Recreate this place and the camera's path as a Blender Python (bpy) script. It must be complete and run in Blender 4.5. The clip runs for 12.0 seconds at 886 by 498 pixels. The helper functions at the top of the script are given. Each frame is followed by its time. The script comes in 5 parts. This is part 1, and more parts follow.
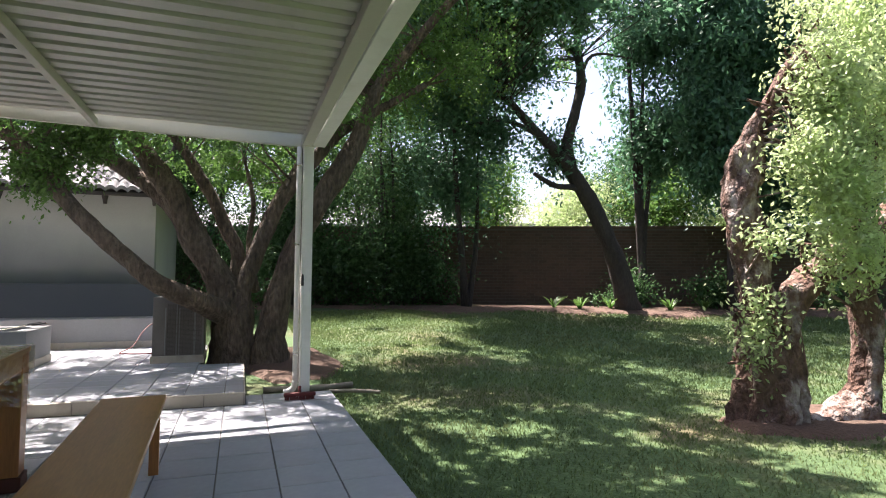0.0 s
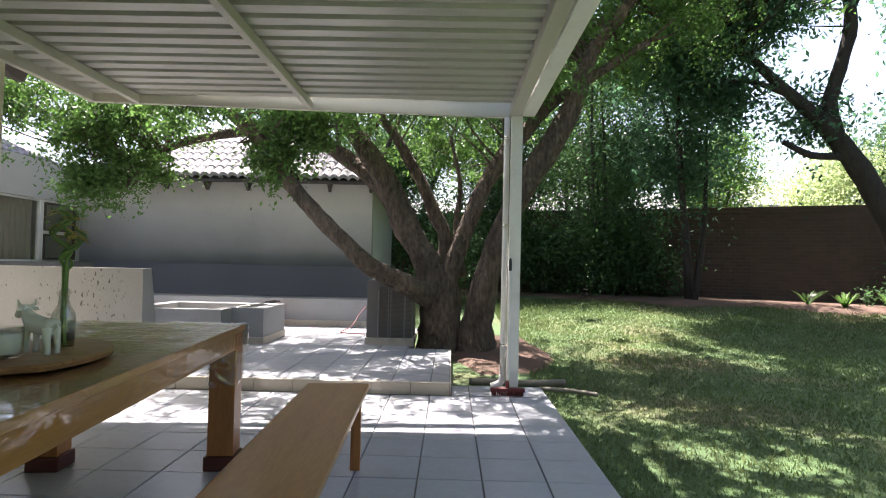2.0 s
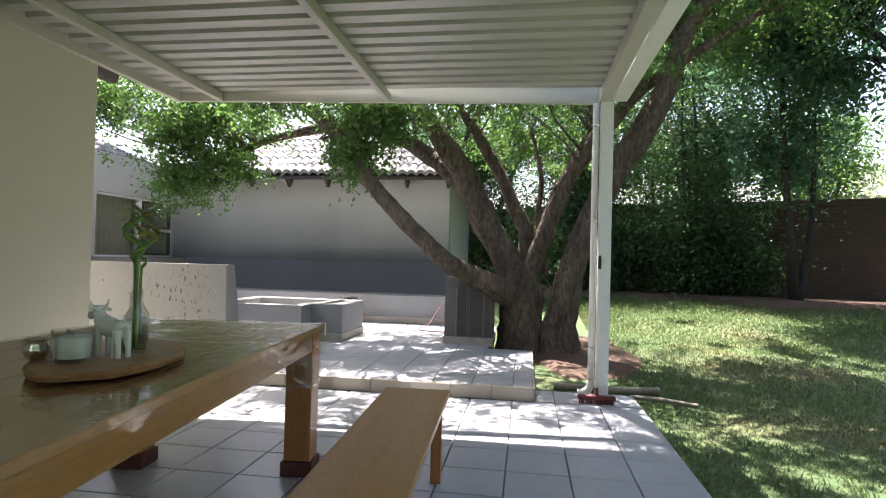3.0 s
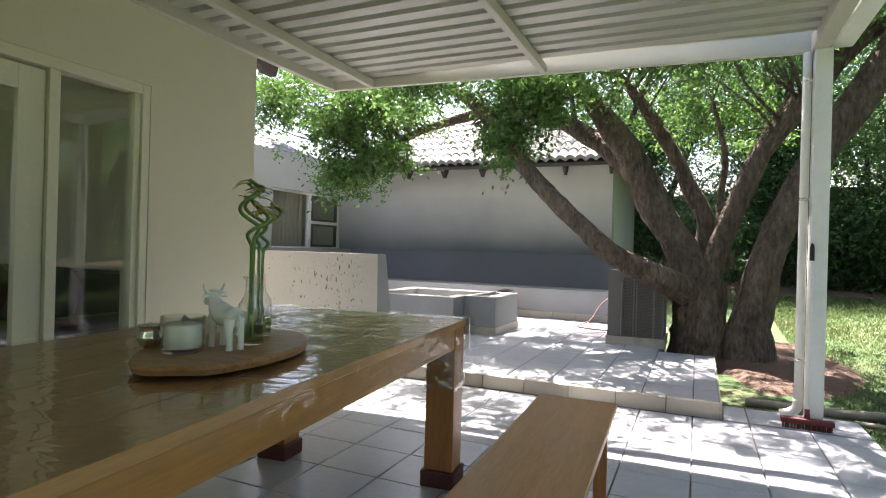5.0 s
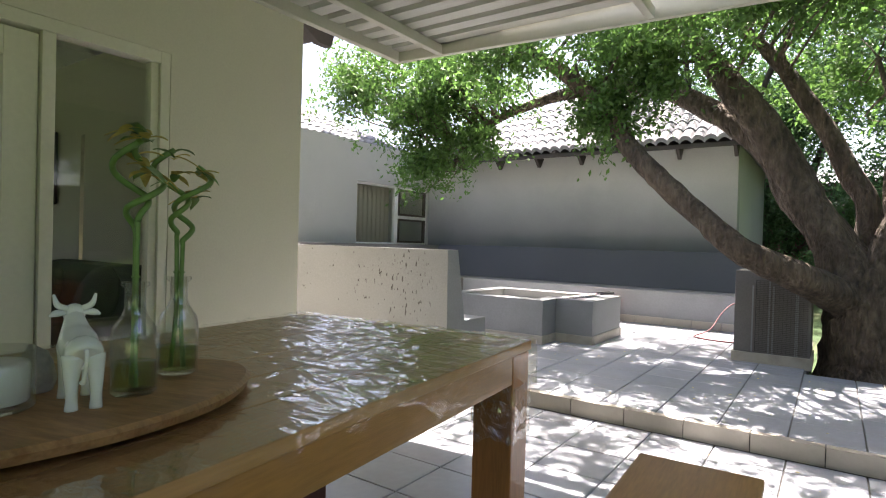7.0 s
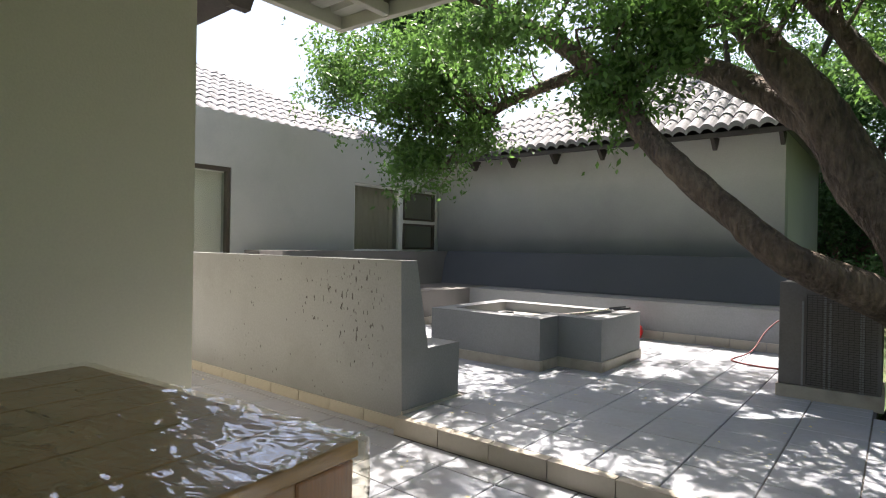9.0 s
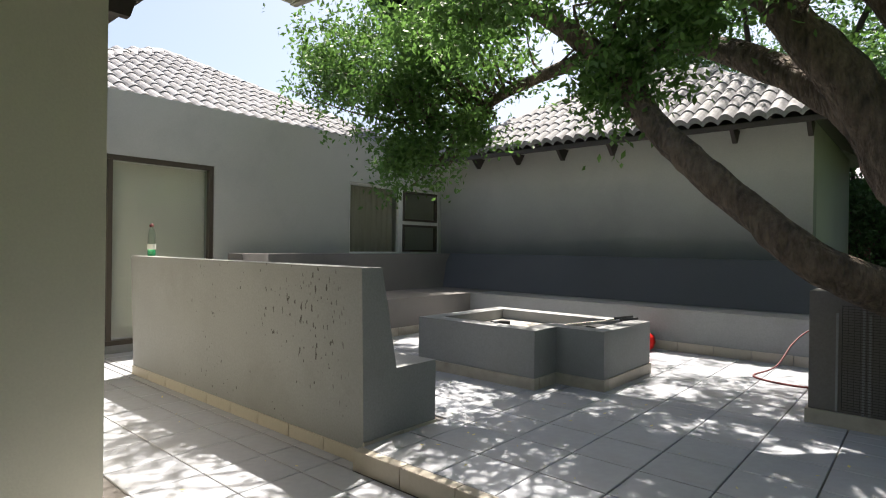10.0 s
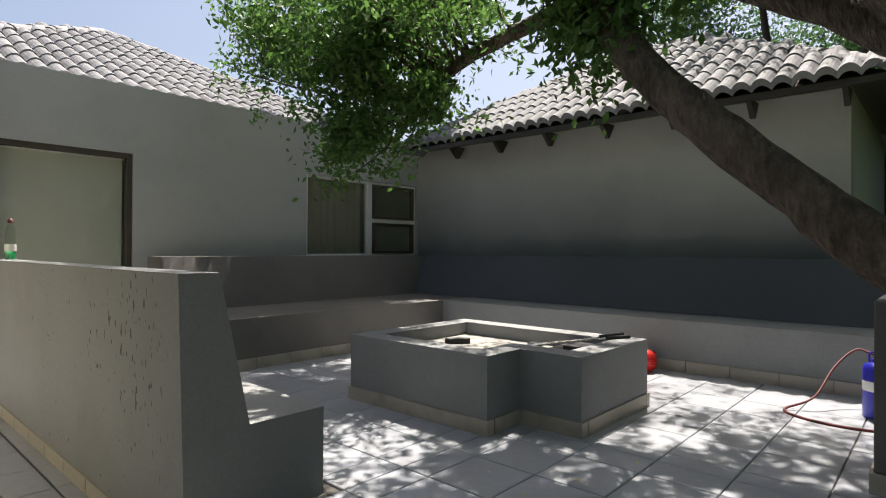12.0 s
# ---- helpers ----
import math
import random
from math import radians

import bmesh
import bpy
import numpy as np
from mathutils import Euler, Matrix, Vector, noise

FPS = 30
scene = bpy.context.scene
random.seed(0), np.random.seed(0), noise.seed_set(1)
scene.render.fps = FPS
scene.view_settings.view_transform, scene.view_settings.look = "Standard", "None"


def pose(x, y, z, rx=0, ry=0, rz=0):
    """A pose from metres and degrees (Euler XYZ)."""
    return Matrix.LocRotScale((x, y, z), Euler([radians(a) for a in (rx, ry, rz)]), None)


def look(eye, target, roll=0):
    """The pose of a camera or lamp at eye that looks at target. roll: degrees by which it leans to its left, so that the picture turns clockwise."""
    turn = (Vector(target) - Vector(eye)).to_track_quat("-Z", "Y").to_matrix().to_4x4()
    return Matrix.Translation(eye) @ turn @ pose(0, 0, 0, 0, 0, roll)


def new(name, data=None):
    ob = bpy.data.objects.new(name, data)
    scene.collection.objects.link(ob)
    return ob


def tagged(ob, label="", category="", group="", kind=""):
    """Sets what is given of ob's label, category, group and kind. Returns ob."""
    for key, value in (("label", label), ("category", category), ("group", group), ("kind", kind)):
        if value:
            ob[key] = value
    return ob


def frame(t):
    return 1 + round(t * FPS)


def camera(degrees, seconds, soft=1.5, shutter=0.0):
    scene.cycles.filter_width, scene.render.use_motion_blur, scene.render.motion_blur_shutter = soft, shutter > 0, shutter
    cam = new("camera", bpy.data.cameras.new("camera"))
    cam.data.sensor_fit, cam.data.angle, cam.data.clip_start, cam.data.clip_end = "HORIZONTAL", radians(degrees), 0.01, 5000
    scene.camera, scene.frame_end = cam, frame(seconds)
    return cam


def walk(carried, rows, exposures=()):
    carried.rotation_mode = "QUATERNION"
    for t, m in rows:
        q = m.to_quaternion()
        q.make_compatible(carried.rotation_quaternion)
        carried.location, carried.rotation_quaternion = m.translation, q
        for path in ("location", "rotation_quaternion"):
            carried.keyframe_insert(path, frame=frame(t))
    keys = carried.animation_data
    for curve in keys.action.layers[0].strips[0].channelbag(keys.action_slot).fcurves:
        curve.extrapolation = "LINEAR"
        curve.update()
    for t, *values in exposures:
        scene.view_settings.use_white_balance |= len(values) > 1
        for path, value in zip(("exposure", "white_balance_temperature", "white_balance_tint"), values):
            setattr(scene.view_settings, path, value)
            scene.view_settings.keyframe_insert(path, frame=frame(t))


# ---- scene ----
cam = camera(76.4, 12.0, 1.1)
PATH = [
    (0, (1.034, 0.266, 1.169), (1.711, 2.144, 1.278), 0.4),
    (0.5, (1.035, 0.395, 1.171), (1.556, 2.323, 1.265), 0.7),
    (1, (1.049, 0.601, 1.154), (1.38, 2.572, 1.236), 1.0),
    (1.5, (1.084, 0.768, 1.157), (1.213, 2.762, 1.225), 1.2),
    (2, (1.081, 0.929, 1.14), (1.054, 2.928, 1.196), 1.3),
    (2.5, (1.049, 1.07, 1.149), (0.885, 3.063, 1.193), 1.4),
    (3, (1.016, 1.177, 1.154), (0.723, 3.155, 1.188), 1.5),
    (5, (0.934, 1.6, 1.115), (0.109, 3.422, 1.112), 1.6),
    (5.5, (0.866, 1.76, 1.109), (-0.062, 3.531, 1.098), 1.7),
    (6, (0.82, 1.947, 1.096), (-0.187, 3.675, 1.079), 1.6),
    (6.5, (0.783, 2.158, 1.102), (-0.287, 3.848, 1.082), 1.7),
    (7, (0.762, 2.375, 1.103), (-0.379, 4.017, 1.079), 1.6),
    (9, (0.693, 3.42, 1.138), (-0.565, 4.974, 1.128), 1.0),
    (9.5, (0.64, 3.681, 1.15), (-0.644, 5.214, 1.141), 0.9),
    (10, (0.595, 3.968, 1.163), (-0.714, 5.48, 1.155), 0.8),
    (10.5, (0.522, 4.273, 1.16), (-0.803, 5.771, 1.153), 0.7),
    (11, (0.427, 4.582, 1.16), (-0.904, 6.075, 1.157), 0.7),
    (11.5, (0.343, 4.878, 1.157), (-0.988, 6.368, 1.156), 0.5),
    (12, (0.263, 5.112, 1.13), (-1.072, 6.6, 1.133), 0.3),
]
walk(cam, [(t, look(eye, target, roll)) for t, eye, target, roll in PATH],
     [(0, 2.1, 6650, 20), (2.5, 2.45, 6650, 20), (5, 2.7, 6750, 19), (7, 2.58, 6750, 19), (9, 1.88, 6750, 15), (10, 1.5, 6800, 12), (12, 1.08, 6800, 12)])

# ---- world, sun, exposure ----
world = bpy.data.worlds.new("world")
scene.world = world
world.use_nodes = True
SUN_TO = Vector((-0.17, 0.41, 1.0)).normalized()
SUN_EL = math.asin(SUN_TO.z)
SUN_AZ = math.atan2(SUN_TO.x, SUN_TO.y)
wn = world.node_tree
wn.nodes.clear()
sky = wn.nodes.new("ShaderNodeTexSky")
sky.sky_type, sky.sun_disc = "NISHITA", False
sky.sun_elevation, sky.sun_rotation = SUN_EL, SUN_AZ
sky.air_density, sky.dust_density = 1.0, 3.5
bg = wn.nodes.new("ShaderNodeBackground")
bg.inputs["Strength"].default_value = 0.08
wo = wn.nodes.new("ShaderNodeOutputWorld")
wn.links.new(sky.outputs[0], bg.inputs[0])
wn.links.new(bg.outputs[0], wo.inputs[0])
sun = new("sun", bpy.data.lights.new("sun", "SUN"))
sun.data.energy, sun.data.angle, sun.data.color = 5.0, radians(0.55), (1.0, 0.96, 0.9)
sun.matrix_world = look(SUN_TO * 40, (0, 0, 0))


# ---- materials ----
def material(name, base, rough=0.7, vary=0.25, scale=3.0, fine=60.0, bump=0.3, metal=0.0, spec=0.5,
             dirt_or_light=None, dirt_or_light_scale=1.2, dirt_or_light_amount=0.0, island=0.0, stretch=(1, 1, 1), bump_size=0.004, soft=False):
    """A surface of one base colour with broad and fine variation, patches of grime or painted light, and relief."""
    m = bpy.data.materials.new(name)
    m.use_nodes = True
    t = m.node_tree
    b = t.nodes["Principled BSDF"]
    b.inputs["Roughness"].default_value = rough
    b.inputs["Metallic"].default_value = metal
    b.inputs["Specular IOR Level"].default_value = spec
    co = t.nodes.new("ShaderNodeTexCoord")
    mp = t.nodes.new("ShaderNodeMapping")
    mp.inputs["Scale"].default_value = stretch
    t.links.new(co.outputs["Object"], mp.inputs[0])
    n1 = t.nodes.new("ShaderNodeTexNoise")
    n1.inputs["Scale"].default_value, n1.inputs["Detail"].default_value = scale, 4
    n2 = t.nodes.new("ShaderNodeTexNoise")
    n2.inputs["Scale"].default_value, n2.inputs["Detail"].default_value = fine, 3
    for n in (n1, n2):
        t.links.new(mp.outputs[0], n.inputs["Vector"])
    add = t.nodes.new("ShaderNodeMath")
    add.operation = "ADD"
    t.links.new(n1.outputs[0], add.inputs[0])
    t.links.new(n2.outputs[0], add.inputs[1])
    last = add.outputs[0]
    if island:
        info = t.nodes.new("ShaderNodeNewGeometry" if island > 0 else "ShaderNodeObjectInfo")
        mul = t.nodes.new("ShaderNodeMath")
        mul.operation = "MULTIPLY_ADD"
        mul.inputs[1].default_value = abs(island)
        t.links.new(info.outputs["Random Per Island" if island > 0 else "Random"], mul.inputs[0])
        t.links.new(last, mul.inputs[2])
        last = mul.outputs[0]
    rng = t.nodes.new("ShaderNodeMapRange")
    rng.inputs["From Min"].default_value, rng.inputs["From Max"].default_value = 0.6, 1.4 + abs(island)
    rng.inputs["To Min"].default_value, rng.inputs["To Max"].default_value = 1 - vary, 1 + vary
    t.links.new(last, rng.inputs[0])
    mix = t.nodes.new("ShaderNodeVectorMath")
    mix.operation = "SCALE"
    mix.inputs[0].default_value = base
    t.links.new(rng.outputs[0], mix.inputs["Scale"])
    col = mix.outputs[0]
    if dirt_or_light:
        n3 = t.nodes.new("ShaderNodeTexNoise")
        n3.inputs["Scale"].default_value, n3.inputs["Detail"].default_value = dirt_or_light_scale, 6
        n3.inputs["Roughness"].default_value = 0.65
        t.links.new(mp.outputs[0], n3.inputs["Vector"])
        r3 = t.nodes.new("ShaderNodeMapRange")
        r3.inputs["From Min"].default_value, r3.inputs["From Max"].default_value = 0.5, 0.68
        r3.inputs["To Max"].default_value = dirt_or_light_amount
        t.links.new(n3.outputs[0], r3.inputs[0])
        mx = t.nodes.new("ShaderNodeMix")
        mx.data_type = "RGBA"
        t.links.new(r3.outputs[0], mx.inputs["Factor"])
        t.links.new(col, mx.inputs[6])
        mx.inputs[7].default_value = (*dirt_or_light, 1)
        col = mx.outputs[2]
    t.links.new(col, b.inputs["Base Color"])
    if bump:
        bp = t.nodes.new("ShaderNodeBump")
        bp.inputs["Strength"].default_value, bp.inputs["Distance"].default_value = bump, bump_size
        t.links.new(n2.outputs[0], bp.inputs["Height"])
        t.links.new(bp.outputs[0], b.inputs["Normal"])
    if soft:
        tr = t.nodes.new("ShaderNodeBsdfTranslucent")
        t.links.new(col, tr.inputs[0])
        ms = t.nodes.new("ShaderNodeMixShader")
        ms.inputs[0].default_value = 0.55
        t.links.new(b.outputs[0], ms.inputs[1])
        t.links.new(tr.outputs[0], ms.inputs[2])
        t.links.new(ms.outputs[0], t.nodes["Material Output"].inputs[0])
    return m


def glass(name, colour=(1, 1, 1), rough=0.0):
    m = bpy.data.materials.new(name)
    m.use_nodes = True
    b = m.node_tree.nodes["Principled BSDF"]
    b.inputs["Base Color"].default_value = (*colour, 1)
    b.inputs["Roughness"].default_value = rough
    b.inputs["Transmission Weight"].default_value = 1.0
    b.inputs["IOR"].default_value = 1.45
    return m


PLASTER = material("cream_plaster", (0.6, 0.57, 0.455), 0.8, 0.05, 0.7, 90, 0.25, dirt_or_light=(0.5, 0.47, 0.37), dirt_or_light_amount=0.25)
PLASTER_GREY = material("grey_plaster", (0.46, 0.46, 0.43), 0.85, 0.09, 0.8, 90, 0.3, dirt_or_light=(0.35, 0.35, 0.33), dirt_or_light_amount=0.35)
CEMENT = material("grey_cement_paint", (0.245, 0.25, 0.25), 0.75, 0.14, 1.1, 80, 0.35, dirt_or_light=(0.19, 0.19, 0.18), dirt_or_light_amount=0.5)
WHITE = material("white_paint", (0.78, 0.78, 0.75), 0.4, 0.04, 2, 40, 0.1, dirt_or_light=(0.5, 0.48, 0.42), dirt_or_light_amount=0.25, dirt_or_light_scale=4)
SHEET = material("galvanised_roof_sheet", (0.47, 0.47, 0.42), 0.38, 0.1, 1.5, 30, 0.05, metal=0.35, stretch=(0.3, 2, 1), dirt_or_light=(0.33, 0.31, 0.25), dirt_or_light_amount=0.4)
TILE = material("white_floor_tile", (0.4, 0.415, 0.445), 0.25, 0.08, 1.5, 25, 0.05, island=-0.25, dirt_or_light=(0.34, 0.33, 0.32), dirt_or_light_amount=0.45, dirt_or_light_scale=2.5)
TILE_EDGE = material("cream_skirting_tile", (0.42, 0.38, 0.31), 0.5, 0.1, 3, 40, 0.15, island=-0.3, dirt_or_light=(0.24, 0.2, 0.16), dirt_or_light_amount=0.6, dirt_or_light_scale=5)
GROUT = material("dark_grout", (0.12, 0.11, 0.1), 0.9, 0.2, 8, 60, 0.4)
# Dark patches hold weathering and the canopy's dappled shade, both as colour.
ROOF_TILE = material("concrete_roof_tile", (0.24, 0.24, 0.25), 0.8, 0.4, 3, 50, 0.5, island=-0.5, dirt_or_light=(0.11, 0.105, 0.1), dirt_or_light_amount=0.8, dirt_or_light_scale=5)
FASCIA = material("dark_timber", (0.05, 0.04, 0.035), 0.6, 0.25, 5, 60, 0.3)
BROWN = material("brown_frame", (0.07, 0.055, 0.04), 0.5, 0.15, 5, 60, 0.1)
PINE = material("varnished_pine", (0.46, 0.23, 0.075), 0.32, 0.22, 2.2, 22, 0.15, stretch=(6, 0.6, 6))
PINE_LEG = material("varnished_pine_leg", (0.42, 0.17, 0.05), 0.35, 0.25, 2.2, 22, 0.15, stretch=(6, 6, 0.6))
FOOT = material("dark_painted_foot", (0.09, 0.02, 0.015), 0.5, 0.2, 8, 60, 0.2)
BARK = material("grey_brown_bark", (0.12, 0.09, 0.064), 0.95, 0.75, 7, 30, 1.0, stretch=(1, 1, 0.35), bump_size=0.09, dirt_or_light=(0.055, 0.038, 0.028), dirt_or_light_amount=0.85, dirt_or_light_scale=9)
# Pale patches are sun falling on red-brown bark, put into its colour.
BARK_SUNNED = material("peeling_sun_dappled_bark", (0.14, 0.08, 0.058), 0.95, 0.6, 8, 24, 1.0, stretch=(1, 1, 0.6), bump_size=0.08, dirt_or_light=(0.5, 0.44, 0.39), dirt_or_light_amount=0.95, dirt_or_light_scale=4)
BARK_DARK = material("dark_bark", (0.05, 0.04, 0.035), 0.95, 0.4, 5, 30, 1.0, stretch=(1, 1, 0.3), bump_size=0.03)
LEAF = material("green_leaf", (0.10, 0.2, 0.045), 0.4, 0.5, 1.4, 3, 0, island=0.9, soft=True)
LEAF_DARK = material("dark_green_leaf", (0.075, 0.15, 0.06), 0.25, 0.6, 1.2, 3, 0, island=0.9, soft=True)
LEAF_BLUE = material("blue_green_leaf", (0.085, 0.19, 0.1), 0.45, 0.5, 0.9, 3, 0, island=0.9, soft=True)
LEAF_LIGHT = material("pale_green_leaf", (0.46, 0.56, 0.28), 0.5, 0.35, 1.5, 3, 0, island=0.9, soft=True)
GRASS = material("lawn_blades", (0.14, 0.2, 0.075), 0.6, 0.35, 0.7, 4, 0, island=0.5, soft=True, dirt_or_light=(0.24, 0.2, 0.12), dirt_or_light_amount=0.35, dirt_or_light_scale=0.5)
SOIL = material("lawn_soil", (0.055, 0.1, 0.033), 0.95, 0.4, 1.2, 40, 0.8, bump_size=0.02, dirt_or_light=(0.2, 0.13, 0.08), dirt_or_light_amount=0.6, dirt_or_light_scale=0.4)
EARTH = material("bare_earth", (0.1, 0.06, 0.042), 0.95, 0.4, 3, 40, 0.8, bump_size=0.02, dirt_or_light=(0.07, 0.05, 0.03), dirt_or_light_amount=0.7)
BRICK = material("brown_face_brick", (0.1, 0.065, 0.048), 0.9, 0.35, 4, 50, 0.5, island=0.7, dirt_or_light=(0.06, 0.045, 0.035), dirt_or_light_amount=0.6)
MORTAR = material("mortar", (0.12, 0.105, 0.09), 0.95, 0.2, 6, 60, 0.4)


def thin_glass(name, tint=(1, 1, 1), gloss=0.05):
    """A pane: clear sight through it, and a mirror image that grows towards grazing sight."""
    m = bpy.data.materials.new(name)
    m.use_nodes = True
    t = m.node_tree
    t.nodes.clear()
    out, mix = t.nodes.new("ShaderNodeOutputMaterial"), t.nodes.new("ShaderNodeMixShader")
    tr, gl, lw = t.nodes.new("ShaderNodeBsdfTransparent"), t.nodes.new("ShaderNodeBsdfGlossy"), t.nodes.new("ShaderNodeLayerWeight")
    pw, ma = t.nodes.new("ShaderNodeMath"), t.nodes.new("ShaderNodeMath")
    pw.operation, ma.operation = "POWER", "MULTIPLY_ADD"
    pw.inputs[1].default_value = 4.0
    ma.inputs[1].default_value, ma.inputs[2].default_value = 0.8, gloss
    tr.inputs[0].default_value = (*tint, 1)
    gl.inputs["Roughness"].default_value = 0.01
    lw.inputs[0].default_value = 0.5
    t.links.new(lw.outputs["Facing"], pw.inputs[0])
    t.links.new(pw.outputs[0], ma.inputs[0])
    t.links.new(ma.outputs[0], mix.inputs[0])
    t.links.new(tr.outputs[0], mix.inputs[1])
    t.links.new(gl.outputs[0], mix.inputs[2])
    t.links.new(mix.outputs[0], out.inputs[0])
    return m


PANE = thin_glass("window_pane", (0.97, 0.98, 0.96), 0.06)
CLEAR = thin_glass("clear_glass", (0.97, 0.98, 0.97), 0.08)
METAL = material("polished_metal", (0.75, 0.72, 0.66), 0.12, 0.1, 8, 60, 0.1, metal=1.0)
DULL_CURTAIN = material("dull_curtain", (0.3, 0.27, 0.2), 0.9, 0.1, 3, 120, 0.2)
BEAM = material("cream_beam_paint", (0.46, 0.45, 0.38), 0.45, 0.05, 2, 40, 0.1)
CURTAIN = material("cream_curtain", (0.62, 0.61, 0.53), 0.9, 0.08, 3, 120, 0.2)
SOFA = material("dark_upholstery", (0.035, 0.03, 0.028), 0.9, 0.2, 5, 120, 0.4)
WAX = material("white_wax", (0.8, 0.8, 0.76), 0.45, 0.03, 5, 60, 0.1)
CERAMIC = material("white_glazed_ceramic", (0.82, 0.82, 0.8), 0.22, 0.02, 5, 60, 0.0)
BOARD = material("waxed_slab_wood", (0.36, 0.19, 0.08), 0.45, 0.35, 4, 26, 0.25, stretch=(1, 5, 5), dirt_or_light=(0.22, 0.09, 0.03), dirt_or_light_amount=0.7, dirt_or_light_scale=6)
BAMBOO = material("green_bamboo_stalk", (0.13, 0.24, 0.06), 0.35, 0.25, 9, 60, 0.1)
BAMBOO_DRY = material("yellowing_leaf", (0.58, 0.48, 0.15), 0.55, 0.4, 12, 60, 0.1, soft=True)
WATER = thin_glass("water", (0.75, 0.88, 0.6), 0.02)
BLUE = material("blue_plastic", (0.02, 0.02, 0.4), 0.35, 0.1, 5, 60, 0.05)
RED = material("red_plastic", (0.65, 0.02, 0.015), 0.35, 0.1, 5, 60, 0.05)
RED_DARK = material("dark_red_rubber", (0.12, 0.015, 0.015), 0.6, 0.15, 9, 60, 0.2)
BLACK = material("black_metal", (0.02, 0.02, 0.02), 0.5, 0.2, 9, 60, 0.2)
WHITE_PLASTIC = material("white_plastic", (0.78, 0.77, 0.72), 0.4, 0.05, 6, 60, 0.05)
GREEN_SOAP = material("green_liquid", (0.02, 0.4, 0.15), 0.2, 0.05, 6, 60, 0)
ORANGE_WALL = material("orange_painted_wall", (0.75, 0.33, 0.06), 0.9, 0.06, 2, 60, 0.2)
PINK_WALL = material("pale_pink_wall", (0.72, 0.55, 0.48), 0.9, 0.06, 2, 60, 0.2)


def film_plastic(name):
    """Clear wrinkled table film: sight through it with sharp glints on its creases."""
    m = thin_glass(name, (0.98, 0.98, 0.96), 0.13)
    t = m.node_tree
    co, mp = t.nodes.new("ShaderNodeTexCoord"), t.nodes.new("ShaderNodeMapping")
    mp.inputs["Scale"].default_value = (1, 2.2, 1)
    nz = t.nodes.new("ShaderNodeTexNoise")
    nz.inputs["Scale"].default_value, nz.inputs["Detail"].default_value, nz.inputs["Distortion"].default_value = 20, 5, 2.2
    bp = t.nodes.new("ShaderNodeBump")
    bp.inputs["Strength"].default_value, bp.inputs["Distance"].default_value = 1.0, 0.03
    t.links.new(co.outputs["Object"], mp.inputs[0])
    t.links.new(mp.outputs[0], nz.inputs["Vector"])
    t.links.new(nz.outputs[0], bp.inputs["Height"])
    for n in t.nodes:
        if n.bl_idname in ("ShaderNodeBsdfGlossy", "ShaderNodeLayerWeight"):
            t.links.new(bp.outputs[0], n.inputs["Normal"])
    return m


FILM = film_plastic("clear_table_film")
SKIRT = thin_glass("clear_film_skirt", (0.98, 0.96, 0.88), 0.035)
CREAM = material("cream_gloss_paint", (0.64, 0.62, 0.5), 0.45, 0.05, 2, 40, 0.1)


def splashed(name, base_name):
    """Cement paint with short dark drips thrown against it."""
    m = bpy.data.materials[base_name].copy()
    m.name = name
    t = m.node_tree
    b = t.nodes["Principled BSDF"]
    src = b.inputs["Base Color"].links[0].from_socket
    co, mp = t.nodes.new("ShaderNodeTexCoord"), t.nodes.new("ShaderNodeMapping")
    mp.inputs["Scale"].default_value = (52, 52, 20)
    vo = t.nodes.new("ShaderNodeTexNoise")
    vo.inputs["Scale"].default_value, vo.inputs["Detail"].default_value = 1.0, 1
    big = t.nodes.new("ShaderNodeTexNoise")
    big.inputs["Scale"].default_value = 1.6
    add = t.nodes.new("ShaderNodeMath")
    add.operation = "MULTIPLY_ADD"
    add.inputs[1].default_value = 0.35
    r = t.nodes.new("ShaderNodeMapRange")
    r.inputs["From Min"].default_value, r.inputs["From Max"].default_value = 0.9, 0.92
    sep = t.nodes.new("ShaderNodeSeparateXYZ")
    rx = t.nodes.new("ShaderNodeMapRange")
    rx.inputs["From Min"].default_value, rx.inputs["From Max"].default_value = -4.0, -3.2
    rx.inputs["To Min"].default_value, rx.inputs["To Max"].default_value = 0.0, 1.0
    ry = t.nodes.new("ShaderNodeMapRange")
    ry.inputs["From Min"].default_value, ry.inputs["From Max"].default_value = -1.72, -1.95
    mr = t.nodes.new("ShaderNodeMath")
    mr.operation = "MULTIPLY"
    ml = t.nodes.new("ShaderNodeMath")
    ml.operation = "MULTIPLY"
    mx = t.nodes.new("ShaderNodeMix")
    mx.data_type = "RGBA"
    mx.inputs[7].default_value = (0.06, 0.057, 0.052, 1)
    t.links.new(co.outputs["Object"], mp.inputs[0])
    t.links.new(co.outputs["Object"], big.inputs["Vector"])
    t.links.new(co.outputs["Object"], sep.inputs[0])
    t.links.new(sep.outputs[0], rx.inputs[0])
    t.links.new(mp.outputs[0], vo.inputs["Vector"])
    t.links.new(big.outputs[0], add.inputs[0])
    t.links.new(vo.outputs[0], add.inputs[2])
    t.links.new(add.outputs[0], r.inputs[0])
    t.links.new(r.outputs[0], ml.inputs[0])
    t.links.new(sep.outputs[0], ry.inputs[0])
    t.links.new(rx.outputs[0], mr.inputs[0])
    t.links.new(ry.outputs[0], mr.inputs[1])
    t.links.new(mr.outputs[0], ml.inputs[1])
    t.links.new(ml.outputs[0], mx.inputs["Factor"])
    t.links.new(src, mx.inputs[6])
